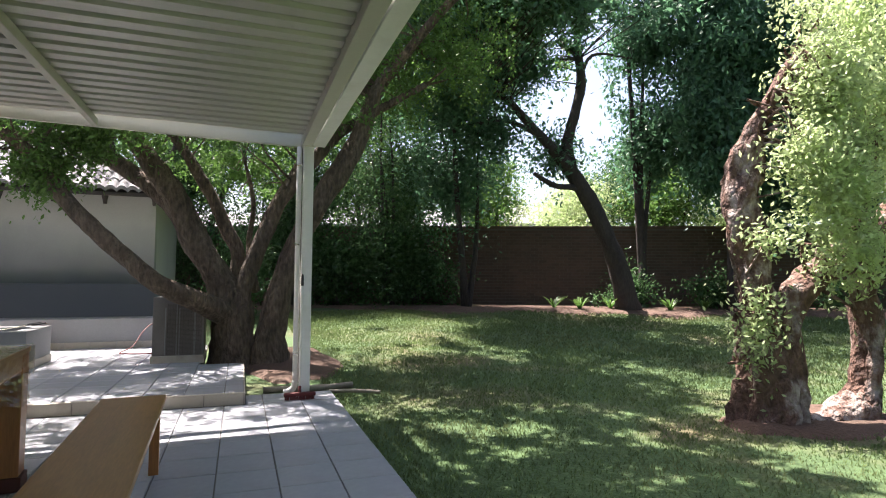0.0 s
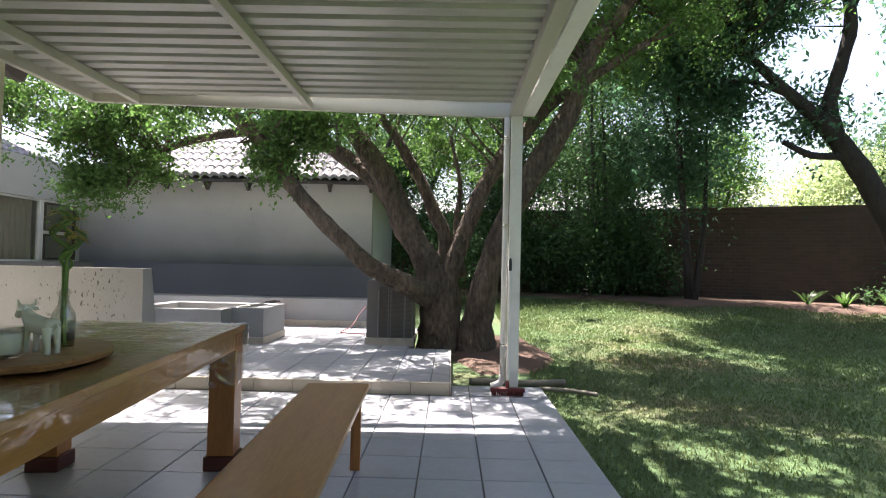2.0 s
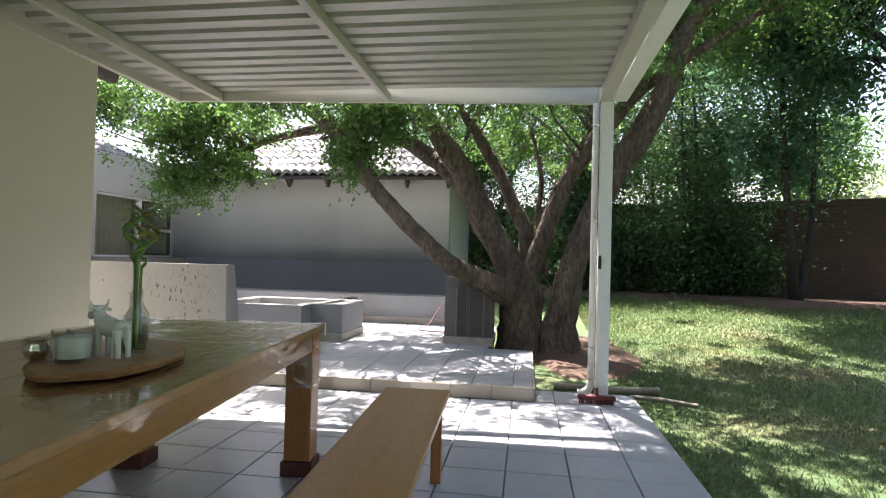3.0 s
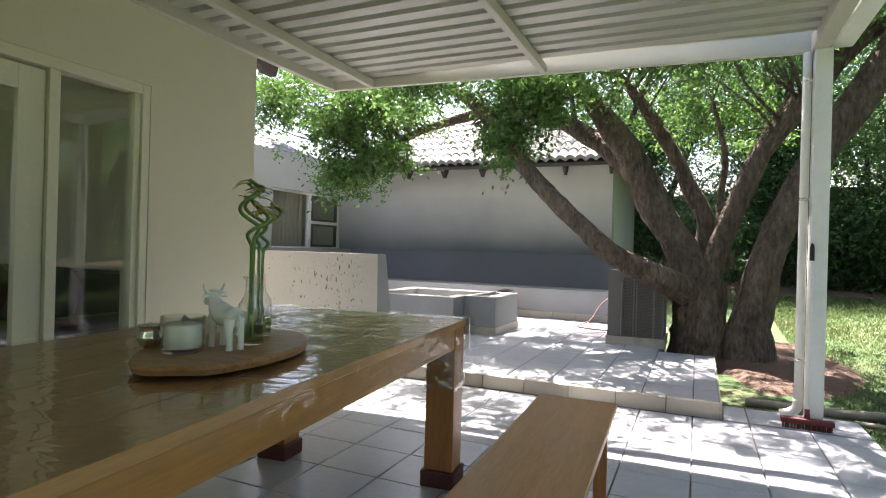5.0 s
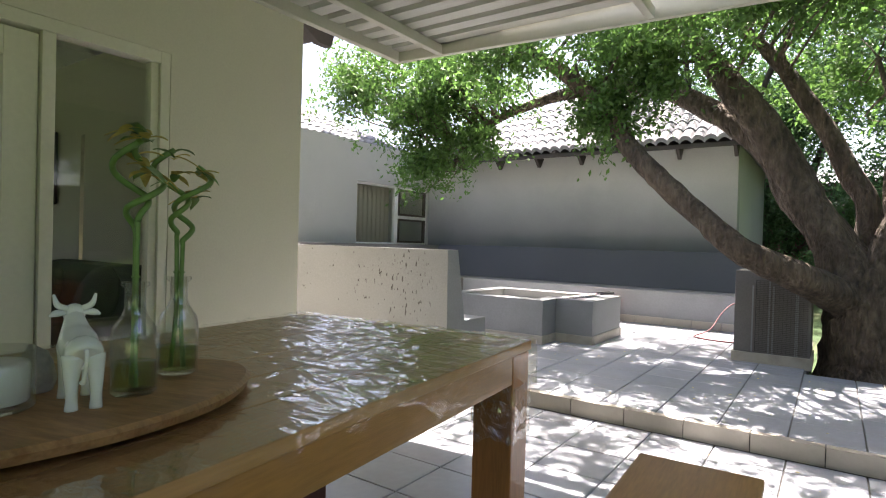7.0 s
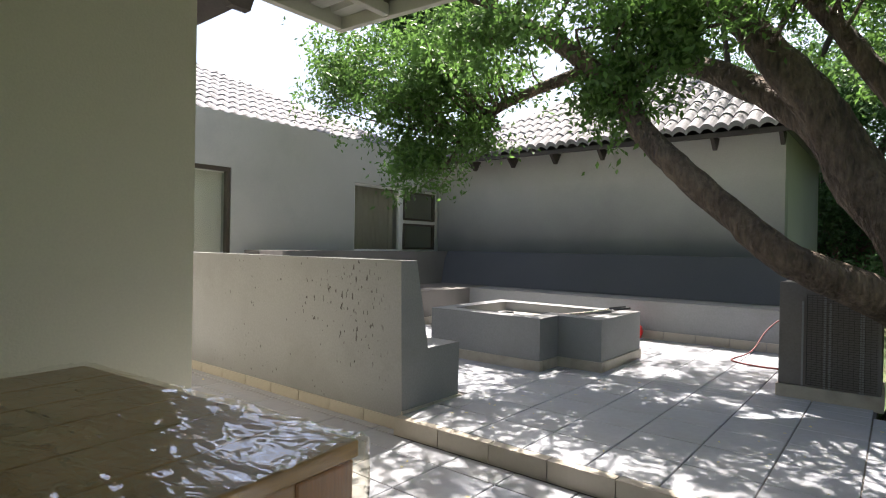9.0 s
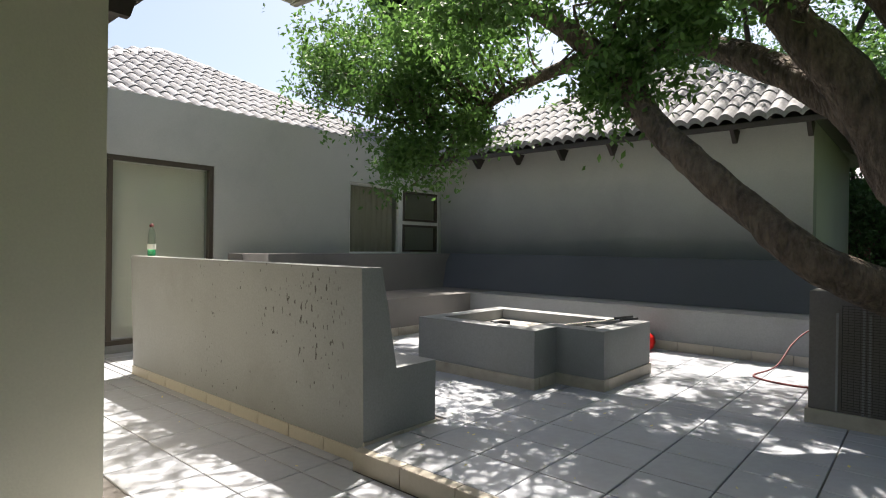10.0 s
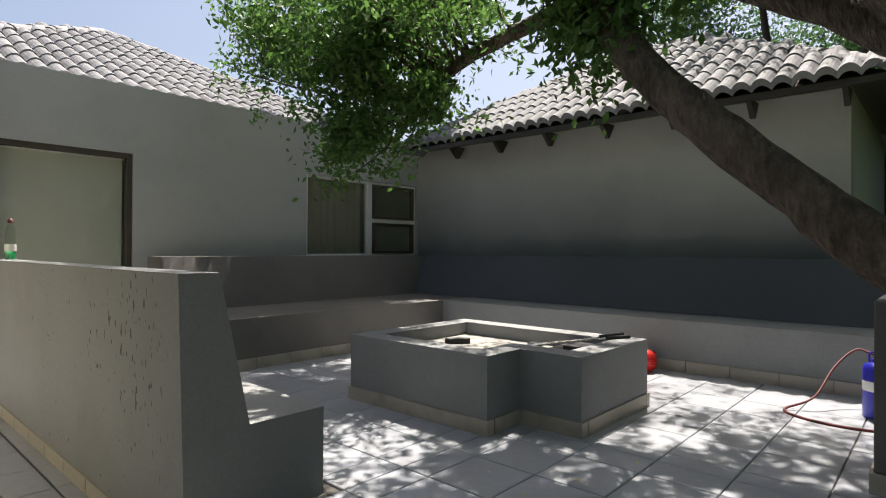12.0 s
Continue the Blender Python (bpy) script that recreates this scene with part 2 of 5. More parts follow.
    t.links.new(mx.outputs[2], b.inputs["Base Color"])
    return m


CEMENT_SPLASHED = splashed("splashed_cement_paint", "grey_cement_paint")


def darker_low(name, base_name, low, high, colour):
    """Plaster mixed towards a dark colour, most just above the bench, fading upwards."""
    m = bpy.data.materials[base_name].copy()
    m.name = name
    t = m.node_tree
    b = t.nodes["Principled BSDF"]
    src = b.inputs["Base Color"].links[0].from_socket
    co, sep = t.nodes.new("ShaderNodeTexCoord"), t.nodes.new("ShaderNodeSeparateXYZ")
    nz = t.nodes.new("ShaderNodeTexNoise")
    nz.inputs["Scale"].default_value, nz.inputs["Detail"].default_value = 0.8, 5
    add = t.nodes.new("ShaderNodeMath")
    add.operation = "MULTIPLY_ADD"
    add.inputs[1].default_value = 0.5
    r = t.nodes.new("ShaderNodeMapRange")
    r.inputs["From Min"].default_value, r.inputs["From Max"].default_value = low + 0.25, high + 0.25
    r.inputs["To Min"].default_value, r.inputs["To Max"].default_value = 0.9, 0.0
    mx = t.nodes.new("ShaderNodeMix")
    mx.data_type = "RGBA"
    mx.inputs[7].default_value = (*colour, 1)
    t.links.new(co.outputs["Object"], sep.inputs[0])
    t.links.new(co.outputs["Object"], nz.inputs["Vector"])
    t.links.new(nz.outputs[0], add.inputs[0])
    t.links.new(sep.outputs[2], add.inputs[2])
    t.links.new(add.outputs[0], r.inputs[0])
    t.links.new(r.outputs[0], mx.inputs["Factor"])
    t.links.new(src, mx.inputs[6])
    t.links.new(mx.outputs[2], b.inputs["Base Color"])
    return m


PLASTER_GRADED = darker_low("graded_grey_plaster", "grey_plaster", 0.85, 2.15, (0.095, 0.102, 0.118))
BLUE_GREY_PAINT = material("dark_blue_grey_paint", (0.085, 0.09, 0.103), 0.8, 0.12, 0.9, 80, 0.3)


# ---- builders ----
def mesh_of(name, bm, mat, smooth=False):
    me = bpy.data.meshes.new(name)
    bm.normal_update()
    bm.to_mesh(me)
    bm.free()
    me.materials.append(mat)
    if smooth:
        me.polygons.foreach_set("use_smooth", [True] * len(me.polygons))
    return me


def part(name, bm, mat, parent=None, label="", kind="", smooth=False):
    ob = new(name, mesh_of(name, bm, mat, smooth))
    ob.parent = parent
    return tagged(ob, label=label, kind=kind)


def thing(name, at, label, category, group="", turn=0.0):
    ob = new(name)
    ob.matrix_world = pose(*at, 0, 0, turn)
    ob.empty_display_size = 0.2
    return tagged(ob, label, category, group)


def add_box(bm, x0, x1, y0, y1, z0, z1, bevel=0.0):
    """A box between two corners; its edges broken by a bevel."""
    r = bmesh.ops.create_cube(bm, size=1.0)
    vs = r["verts"]
    for v in vs:
        v.co = Vector(((x0 + x1) / 2 + v.co.x * (x1 - x0), (y0 + y1) / 2 + v.co.y * (y1 - y0), (z0 + z1) / 2 + v.co.z * (z1 - z0)))
    if bevel:
        es = list({e for v in vs for e in v.link_edges})
        bmesh.ops.bevel(bm, geom=es, offset=bevel, segments=2, affect="EDGES", profile=0.6)
    return bm


def box(x0, x1, y0, y1, z0, z1, bevel=0.0):
    return add_box(bmesh.new(), x0, x1, y0, y1, z0, z1, bevel)


def structure(name, bm, mat, label="", smooth=False):
    return part(name, bm, mat, None, label, "structure", smooth)


def prism(bm, profile, axis, a, b):
    """Sweeps a closed profile of (u, z) along x or y from a to b."""
    def at(u, z, w):
        return (w, u, z) if axis == "x" else (u, w, z)
    lo = [bm.verts.new(at(u, z, a)) for u, z in profile]
    hi = [bm.verts.new(at(u, z, b)) for u, z in profile]
    n = len(profile)
    for i in range(n):
        bm.faces.new((lo[i], lo[(i + 1) % n], hi[(i + 1) % n], hi[i]))
    bm.faces.new(lo[::-1])
    bm.faces.new(hi)
    bmesh.ops.recalc_face_normals(bm, faces=bm.faces)
    return bm


def lathe(bm, rings, steps=24, at=(0, 0), sx=1.0, sy=1.0, cap=True):
    """Turns (radius, z) rings round the z axis."""
    loops = []
    for r, z in rings:
        loops.append([bm.verts.new((at[0] + sx * r * math.cos(2 * math.pi * i / steps), at[1] + sy * r * math.sin(2 * math.pi * i / steps), z)) for i in range(steps)])
    for a, b in zip(loops, loops[1:]):
        for i in range(steps):
            bm.faces.new((a[i], a[(i + 1) % steps], b[(i + 1) % steps], b[i]))
    if cap:
        bm.faces.new(loops[0][::-1])
        bm.faces.new(loops[-1])
    return bm


def spline(points, n):
    """A smooth curve of n points a span through points of (x, y, z, radius)."""
    p = [np.array(q, float) for q in points]
    p = [2 * p[0] - p[1]] + p + [2 * p[-1] - p[-2]]
    out = []
    for i in range(1, len(p) - 2):
        for k in range(n):
            t = k / n
            out.append(0.5 * (2 * p[i] + (p[i + 1] - p[i - 1]) * t + (2 * p[i - 1] - 5 * p[i] + 4 * p[i + 1] - p[i + 2]) * t * t + (3 * p[i] - p[i - 1] - 3 * p[i + 1] + p[i + 2]) * t ** 3))
    out.append(p[-2])
    return out


def tube(bm, points, sides=10, n=5, rough=0.0, seed=0):
    """A tapered limb along points of (x, y, z, radius), its surface uneven by rough."""
    path = spline(points, n)
    loops, frame_x = [], None
    for i, q in enumerate(path):
        a, b = path[max(i - 1, 0)], path[min(i + 1, len(path) - 1)]
        d = Vector(b[:3] - a[:3]).normalized()
        if frame_x is None:
            frame_x = d.orthogonal().normalized()
        frame_x = (frame_x - d * frame_x.dot(d)).normalized()
        side = d.cross(frame_x)
        c, r = Vector(q[:3]), max(q[3], 0.002)
        loop = []
        for k in range(sides):
            w = 2 * math.pi * k / sides
            v = frame_x * math.cos(w) + side * math.sin(w)
            rr = r
            if rough:
                rr *= 1 + rough * noise.noise(Vector((v.x * 1.7 + seed, v.y * 1.7, c.z * 2.5))) + rough * 0.6 * noise.noise((c + v * r) * 9)
            loop.append(bm.verts.new(c + v * rr))
        loops.append(loop)
    for a, b in zip(loops, loops[1:]):
        for k in range(sides):
            bm.faces.new((a[k], a[(k + 1) % sides], b[(k + 1) % sides], b[k]))
    bm.faces.new(loops[0][::-1])
    bm.faces.new(loops[-1])
    return bm


def leaves_mesh(name, centres, size, mat, rng, droop=0.3, slim=0.45):
    """One leaf of two folded faces at each centre."""
    n = len(centres)
    c = np.asarray(centres, float)
    d = rng.normal(size=(n, 3))
    d[:, 2] -= droop
    d /= np.linalg.norm(d, axis=1)[:, None]
    s = np.cross(d, rng.normal(size=(n, 3)))
    s /= np.linalg.norm(s, axis=1)[:, None]
    up = np.cross(d, s)
    ln = (size * rng.uniform(0.65, 1.3, n))[:, None]
    v = np.empty((n, 4, 3))
    v[:, 0] = c
    v[:, 1] = c + d * ln * 0.5 + s * ln * slim * 0.5 + up * ln * 0.08
    v[:, 2] = c + d * ln
    v[:, 3] = c + d * ln * 0.5 - s * ln * slim * 0.5 + up * ln * 0.08
    me = bpy.data.meshes.new(name)
    me.vertices.add(4 * n)
    me.vertices.foreach_set("co", v.ravel())
    tri = (np.arange(n)[:, None] * 4 + np.array([0, 1, 2, 0, 2, 3])).ravel()
    me.loops.add(6 * n)
    me.loops.foreach_set("vertex_index", tri)
    me.polygons.add(2 * n)
    me.polygons.foreach_set("loop_start", np.arange(2 * n) * 3)
    me.update(calc_edges=True)
    me.materials.append(mat)
    return me


def crown(parent, blobs, leaf, mat, seed, clump=0.22, per=45, limbs=(), name="crown", bark=None, label="", droop=0.3, reach=3.5):
    """Leaves in clumps through ellipsoids (x, y, z, rx, ry, rz, clumps), twigs from the nearest limb point to each clump."""
    rng = np.random.default_rng(seed)
    pts, heads = [], []
    for x, y, z, rx, ry, rz, count in blobs:
        u = rng.normal(size=(count, 3))
        u /= np.linalg.norm(u, axis=1)[:, None]
        u *= (rng.uniform(0.15, 1, (count, 1))) ** 0.45
        u *= np.array([0.8 + 1.15 * noise.noise(Vector((q[0] * 2.2 + x, q[1] * 2.2 + y, q[2] * 2.2 + seed))) for q in u])[:, None]
        heads.append(np.array([x, y, z]) + u * np.array([rx, ry, rz]))
    heads = np.vstack(heads)
    k = rng.uniform(0.5, 1.5, len(heads)) * per
    for h, m in zip(heads, k.astype(int)):
        hang = rng.random() < 0.4
        q = rng.normal(size=(m, 3)) * clump * (np.array([0.5, 0.5, 1.5]) if hang else np.array([1.15, 1.15, 0.5])) * rng.uniform(0.5, 1.4)
        q[:, 2] -= 0.4 * clump * hang
        pts.append(h + q)
    ob = new(name, leaves_mesh(name, np.vstack(pts), leaf, mat, rng, droop))
    ob.parent = parent
    tagged(ob, label=label, kind="stuff")
    if limbs:
        src = np.vstack([np.array(spline(l, 4))[2:] for l in limbs])
        bm = bmesh.new()
        for h in heads[:: max(1, len(heads) // 260)]:
            j = np.argmin(np.linalg.norm(src[:, :3] - h, axis=1))
            a = src[j]
            if np.linalg.norm(a[:3] - h) > reach:
                continue
            mid = (a[:3] + h) / 2 + rng.normal(size=3) * 0.12
            r = min(a[3] * 0.5, 0.022)
            tube(bm, [(*a[:3], r), (*mid, r * 0.6), (*h, 0.004)], 5, 2)
        part("twig", bm, bark, parent, kind="stuff", smooth=True)
    return ob


def tree(name, label, limbs, bark, blobs, leaf, mat, seed, per=45, clump=0.22, sides=14, rough=0.22, droop=0.3, reach=3.5):
    base = limbs[0][0]
    t = thing(name, (base[0], base[1], base[2]), label, "tree")
    inv = t.matrix_world.inverted()
    bm = bmesh.new()
    for i, l in enumerate(limbs):
        tube(bm, l, sides if l[0][3] > 0.06 else 8, 6, rough, i * 3.1 + seed)
    bmesh.ops.transform(bm, matrix=inv, verts=bm.verts)
    part("trunk", bm, bark, t, smooth=True)
    shift = np.array(base[:3])
    lb = [[(p[0] - shift[0], p[1] - shift[1], p[2] - shift[2], p[3]) for p in l] for l in limbs]
    bl = [(b[0] - shift[0], b[1] - shift[1], b[2] - shift[2], *b[3:]) for b in blobs]
    crown(t, bl, leaf, mat, seed, clump, per, lb, bark=bark, droop=droop, reach=reach)
    return t


# ---- ground ----
def ground_z(x, y):
    """Lawn and garden: level beside the paving, rising a little towards the far wall."""
    d = max(0.0, y - 6.5 + max(0.0, x - 2) * 0.35)
    return -0.06 + 0.5 * min(1.0, d / 8.5) ** 1.3


def build_ground():
    xs = [-60, -30, -16] + [x * 0.5 for x in range(-20, 61)] + [36, 48, 80, 200, 900]
    ys = [-300, -60, -20, -10] + [y * 0.5 for y in range(-8, 45)] + [28, 40, 80, 200, 900]
    bm = bmesh.new()
    grid = [[bm.verts.new((x, y, (ground_z(x, y) if x > 1.2 or y > 8.6 else -0.06) + 0.015 * noise.noise(Vector((x, y, 0))))) for x in xs] for y in ys]
    for a, b in zip(grid, grid[1:]):
        for i in range(len(xs) - 1):
            bm.faces.new((a[i], a[i + 1], b[i + 1], b[i]))
    return structure("ground", bm, SOIL, "green lawn with bare brown patches", smooth=True)


build_ground()


PATIO = structure("patio", add_box(box(-5.84, 1.965, -4.0, 5.88, -0.14, -0.012), -5.84, -1.655, 5.88, 5.958, -0.14, -0.012), GROUT, "paved patio of square white tiles")
PATIO_WEST = structure("patio_west", box(-5.84, -4.742, 5.958, 7.25, -0.14, -0.012), GROUT, "paved patio of square white tiles")
PATIO_END = structure("patio_end", box(1.11, 1.965, 5.881, 6.3, -0.14, -0.012), GROUT, "paved patio corner of square white tiles")
TERRACE = structure("terrace", add_box(box(-1.65, 1.1, 5.885, 7.86, -0.1, 0.094), -4.74, -1.65, 5.96, 7.86, -0.1, 0.094), GROUT, "raised terrace of square white tiles")
TERRACE_WEST = structure("terrace_west", box(-5.84, -4.74, 7.25, 7.86, -0.1, 0.094), GROUT, "raised terrace of square white tiles")
TERRACE_BACK = structure("terrace_back", box(-5.84, 0.6, 7.86, 11.34, -0.1, 0.094), GROUT, "raised terrace of square white tiles")

# ---- house with the patio door ----
HX = -2.12
door_y0, door_y1, door_z = 2.0, 4.0, 2.03


def build_house():
    structure("wall_house", box(HX - 0.24, HX, 3.98, 4.86, -0.05, 3.1), PLASTER, "cream plastered house wall")
    structure("wall_house_above_door", box(HX - 0.24, HX, 1.2, 3.98, 2.05, 3.1), PLASTER, "cream plastered house wall")
    structure("wall_house_near", box(HX - 0.24, HX, -5.0, 1.2, -0.05, 3.1), PLASTER, "cream plastered house wall")
    b = bmesh.new()
    add_box(b, -4.59, HX - 0.24, 4.6, 4.86, -0.05, 3.1)
    add_box(b, -6.8, -4.66, 4.6, 4.86, -0.05, 3.1)
    add_box(b, -4.66, -4.59, 4.6, 4.86, -0.05, 0.8)
    add_box(b, -4.66, -4.59, 4.6, 4.86, 1.95, 3.1)
    structure("wall_house_side", b, PLASTER, "cream plastered house wall")
    structure("room_floor", box(-6.8, HX - 0.24, -1.0, 4.6, -0.03, 0.02), TILE_EDGE)
    # Opening in the back wall is added, unseen, to brighten the room.
    structure("room_wall_back", add_box(add_box(add_box(box(-6.9, -6.8, 3.0, 4.6, 0, 2.6), -6.9, -6.8, -1.0, 0.6, 0, 2.6), -6.9, -6.8, 0.6, 3.0, 0, 0.8), -6.9, -6.8, 0.6, 3.0, 2.2, 2.6), PLASTER)
    structure("room_wall_near", box(-6.8, HX - 0.24, -1.1, -1.0, 0, 2.6), PLASTER)
    structure("room_ceiling", box(-6.9, HX - 0.24, -1.1, 4.6, 2.6, 2.7), WHITE)


build_house()


def build_patio_door():
    """A glazed door leaf beside a fixed side light in one white frame, set back in the opening."""
    d = structure("door_1", box(-0.05, 0.05, 0, 0.05, 0, 2.05, 0.004), CREAM, "white timber glazed patio door with a side light")
    d.matrix_world = pose(HX - 0.055, 3.93, 0.0)
    part("door_frame", box(-0.05, 0.05, -2.73, 0.0, 1.99, 2.05, 0.004), CREAM, d)
    part("door_frame", box(-0.05, 0.05, -2.73, -2.68, 0.0, 1.99, 0.004), CREAM, d)
    part("mullion", box(-0.045, 0.045, -0.53, -0.475, 0, 1.99, 0.004), CREAM, d)
    sash = part("side_light", box(-0.03, 0.03, -0.04, 0.0, 0.1, 1.99, 0.004), CREAM, d)
    part("pane", box(-0.004, 0.004, -0.475, -0.04, 0.12, 1.95), PANE, sash)
    for y0 in (-1.63, -2.68):
        leaf = part("door_leaf", add_box(add_box(add_box(add_box(bmesh.new(), -0.022, 0.022, y0 + 0.005, y0 + 0.13, 0.02, 1.975, 0.004), -0.022, 0.022, y0 + 0.95 if y0 < -2 else y0 + 0.965, y0 + 1.045 if y0 < -2 else y0 + 1.095, 0.02, 1.975, 0.004),
                    -0.021, 0.021, y0 + 0.13, y0 + 0.965, 0.02, 0.2, 0.003), -0.021, 0.021, y0 + 0.13, y0 + 0.965, 1.85, 1.975, 0.003), CREAM, d)
        part("pane", box(-0.004, 0.004, y0 + 0.13, y0 + 0.96, 0.2, 1.85), PANE, leaf)
    part("door_handle", tube(bmesh.new(), [(0.03, -1.57, 1.0, 0.009), (0.07, -1.57, 1.0, 0.009), (0.075, -1.5, 1.0, 0.009), (0.075, -1.44, 1.0, 0.008)], 8, 3), METAL, d, "metal lever handle", smooth=True)


build_patio_door()

# ---- courtyard walls ----
WX, BY = -5.84, 11.34


def build_courtyard():
    b = bmesh.new()
    add_box(b, WX - 0.24, WX, 4.86, 5.3, -0.05, 2.76)
    add_box(b, WX - 0.24, WX, 5.3, 7.24, 2.08, 2.76)
    add_box(b, WX - 0.24, WX, 7.24, 9.3, -0.05, 2.76)
    add_box(b, WX - 0.24, WX, 9.3, 11.3, -0.05, 1.04)
    add_box(b, WX - 0.24, WX, 9.3, 11.3, 2.1, 2.76)
    add_box(b, WX - 0.24, WX, 11.3, 11.58, -0.05, 2.76)
    structure("wall_west", b, PLASTER_GREY, "grey plastered parapet wall")
    structure("wall_north", box(WX, -0.39, BY, BY + 0.24, -0.05, 2.62), PLASTER_GRADED, "pale plastered wall of the back building, darker low down")
    structure("wall_north_end", box(-0.63, -0.39, BY + 0.24, 14.9, -0.05, 2.62), PLASTER_GREY)


build_courtyard()


def build_west_room():
    structure("west_room_floor", box(-8.4, WX - 0.24, 4.81, 11.5, -0.03, 0.02), TILE_EDGE)
    structure("west_room_wall", box(-8.5, -8.4, 4.81, 11.6, 0, 2.6), PLASTER_GREY)
    structure("west_room_ceiling", box(-8.5, WX - 0.24, 4.81, 11.6, 2.6, 2.66), WHITE)
    structure("west_room_wall_end", box(-8.4, WX - 0.24, 11.5, 11.58, 0, 2.6), PLASTER_GREY)


build_west_room()


def build_sliding_door():
    d = structure("door_2", box(-0.04, 0.04, 0, 0.045, 0, 2.08, 0.003), BROWN, "brown aluminium sliding door with a drawn cream curtain")
    d.matrix_world = pose(WX - 0.05, 7.19, 0.0)
    part("door_frame", box(-0.04, 0.04, -1.9, 0, 2.03, 2.08, 0.003), BROWN, d)
    part("door_frame", box(-0.04, 0.04, -1.9, 0, 0.08, 0.13, 0.003), BROWN, d)
    part("door_frame", box(-0.04, 0.04, -1.9, -1.855, 0.13, 2.03, 0.003), BROWN, d)
    part("door_stile", box(-0.03, 0.03, -1.09, -1.04, 0.13, 2.03, 0.003), BROWN, d)
    part("pane", box(-0.003, 0.003, -1.04, 0, 0.13, 2.03), PANE, d)
    part("pane", box(-0.003, 0.003, -1.855, -1.09, 0.13, 2.03), PANE, d)
    structure("door_sill", box(-0.06, 0.02, -1.9, 0.04, 0, 0.08), CEMENT).matrix_world = pose(WX - 0.02, 7.19, 0.0)
    c = thing("curtain", (WX - 0.13, 6.25, 0.12), "cream full-length curtain drawn behind the sliding door", "curtain")
    bm = bmesh.new()
    cols = []
    for i in range(161):
        y = -0.93 + i * 1.86 / 160
        x = 0.004 * math.sin(y * 9) + 0.0008 * math.sin(y * 37 + 1)
        cols.append((bm.verts.new((x, y, 0.02)), bm.verts.new((x * 0.7, y, 1.9))))
    for a, b in zip(cols, cols[1:]):
        bm.faces.new((a[0], b[0], b[1], a[1]))
    part("drape", bm, CURTAIN, c, smooth=True)
    part("rail", box(-0.02, 0.03, -0.95, 0.95, 1.9, 1.94), WHITE, c)


def build_window():
    w = structure("window_1", box(-0.03, 0.03, 0, 0.035, 0, 1.05, 0.003), WHITE, "white window frame with a fixed pane and two brown casements")
    w.matrix_world = pose(WX - 0.06, 9.302, 1.042)
    part("window_frame", box(-0.03, 0.03, 0.035, 1.99, 1.02, 1.055, 0.003), WHITE, w)
    part("window_frame", box(-0.03, 0.03, 0.035, 1.99, 0.0, 0.03, 0.003), WHITE, w)
    part("window_frame", box(-0.03, 0.03, 1.955, 1.99, 0.03, 1.02, 0.003), WHITE, w)
    part("mullion", box(-0.032, 0.034, 1.03, 1.12, 0.03, 1.02, 0.003), WHITE, w)
    part("pane", box(-0.003, 0.003, 0.035, 1.03, 0.03, 1.02), PANE, w)
    part("transom", box(-0.03, 0.03, 1.12, 1.955, 0.475, 0.53, 0.003), WHITE, w)
    for z0, z1 in ((0.032, 0.473), (0.532, 1.018)):
        c = part("casement", add_box(add_box(add_box(add_box(bmesh.new(), -0.01, 0.045, 1.125, 1.165, z0, z1, 0.003), -0.01, 0.045, 1.912, 1.952, z0, z1, 0.003),
                 -0.01, 0.044, 1.165, 1.912, z0, z0 + 0.035, 0.003), -0.01, 0.044, 1.165, 1.912, z1 - 0.035, z1, 0.003), BROWN, w, "brown casement")
        part("pane", box(0.015, 0.021, 1.165, 1.912, z0 + 0.035, z1 - 0.035), PANE, c)
    c = thing("curtain", (WX - 0.16, 9.8, 1.0), "dull brown curtain half drawn behind the window", "curtain")
    bm = bmesh.new()
    cols = []
    for i in range(41):
        y = -0.45 + i * 0.95 / 40
        x = 0.02 * math.sin(y * 55)
        cols.append((bm.verts.new((x, y, 0.02)), bm.verts.new((x * 0.7, y, 1.1))))
    for a, b in zip(cols, cols[1:]):
        bm.faces.new((a[0], b[0], b[1], a[1]))
    part("drape", bm, DULL_CURTAIN, c, smooth=True)


build_sliding_door()
build_window()


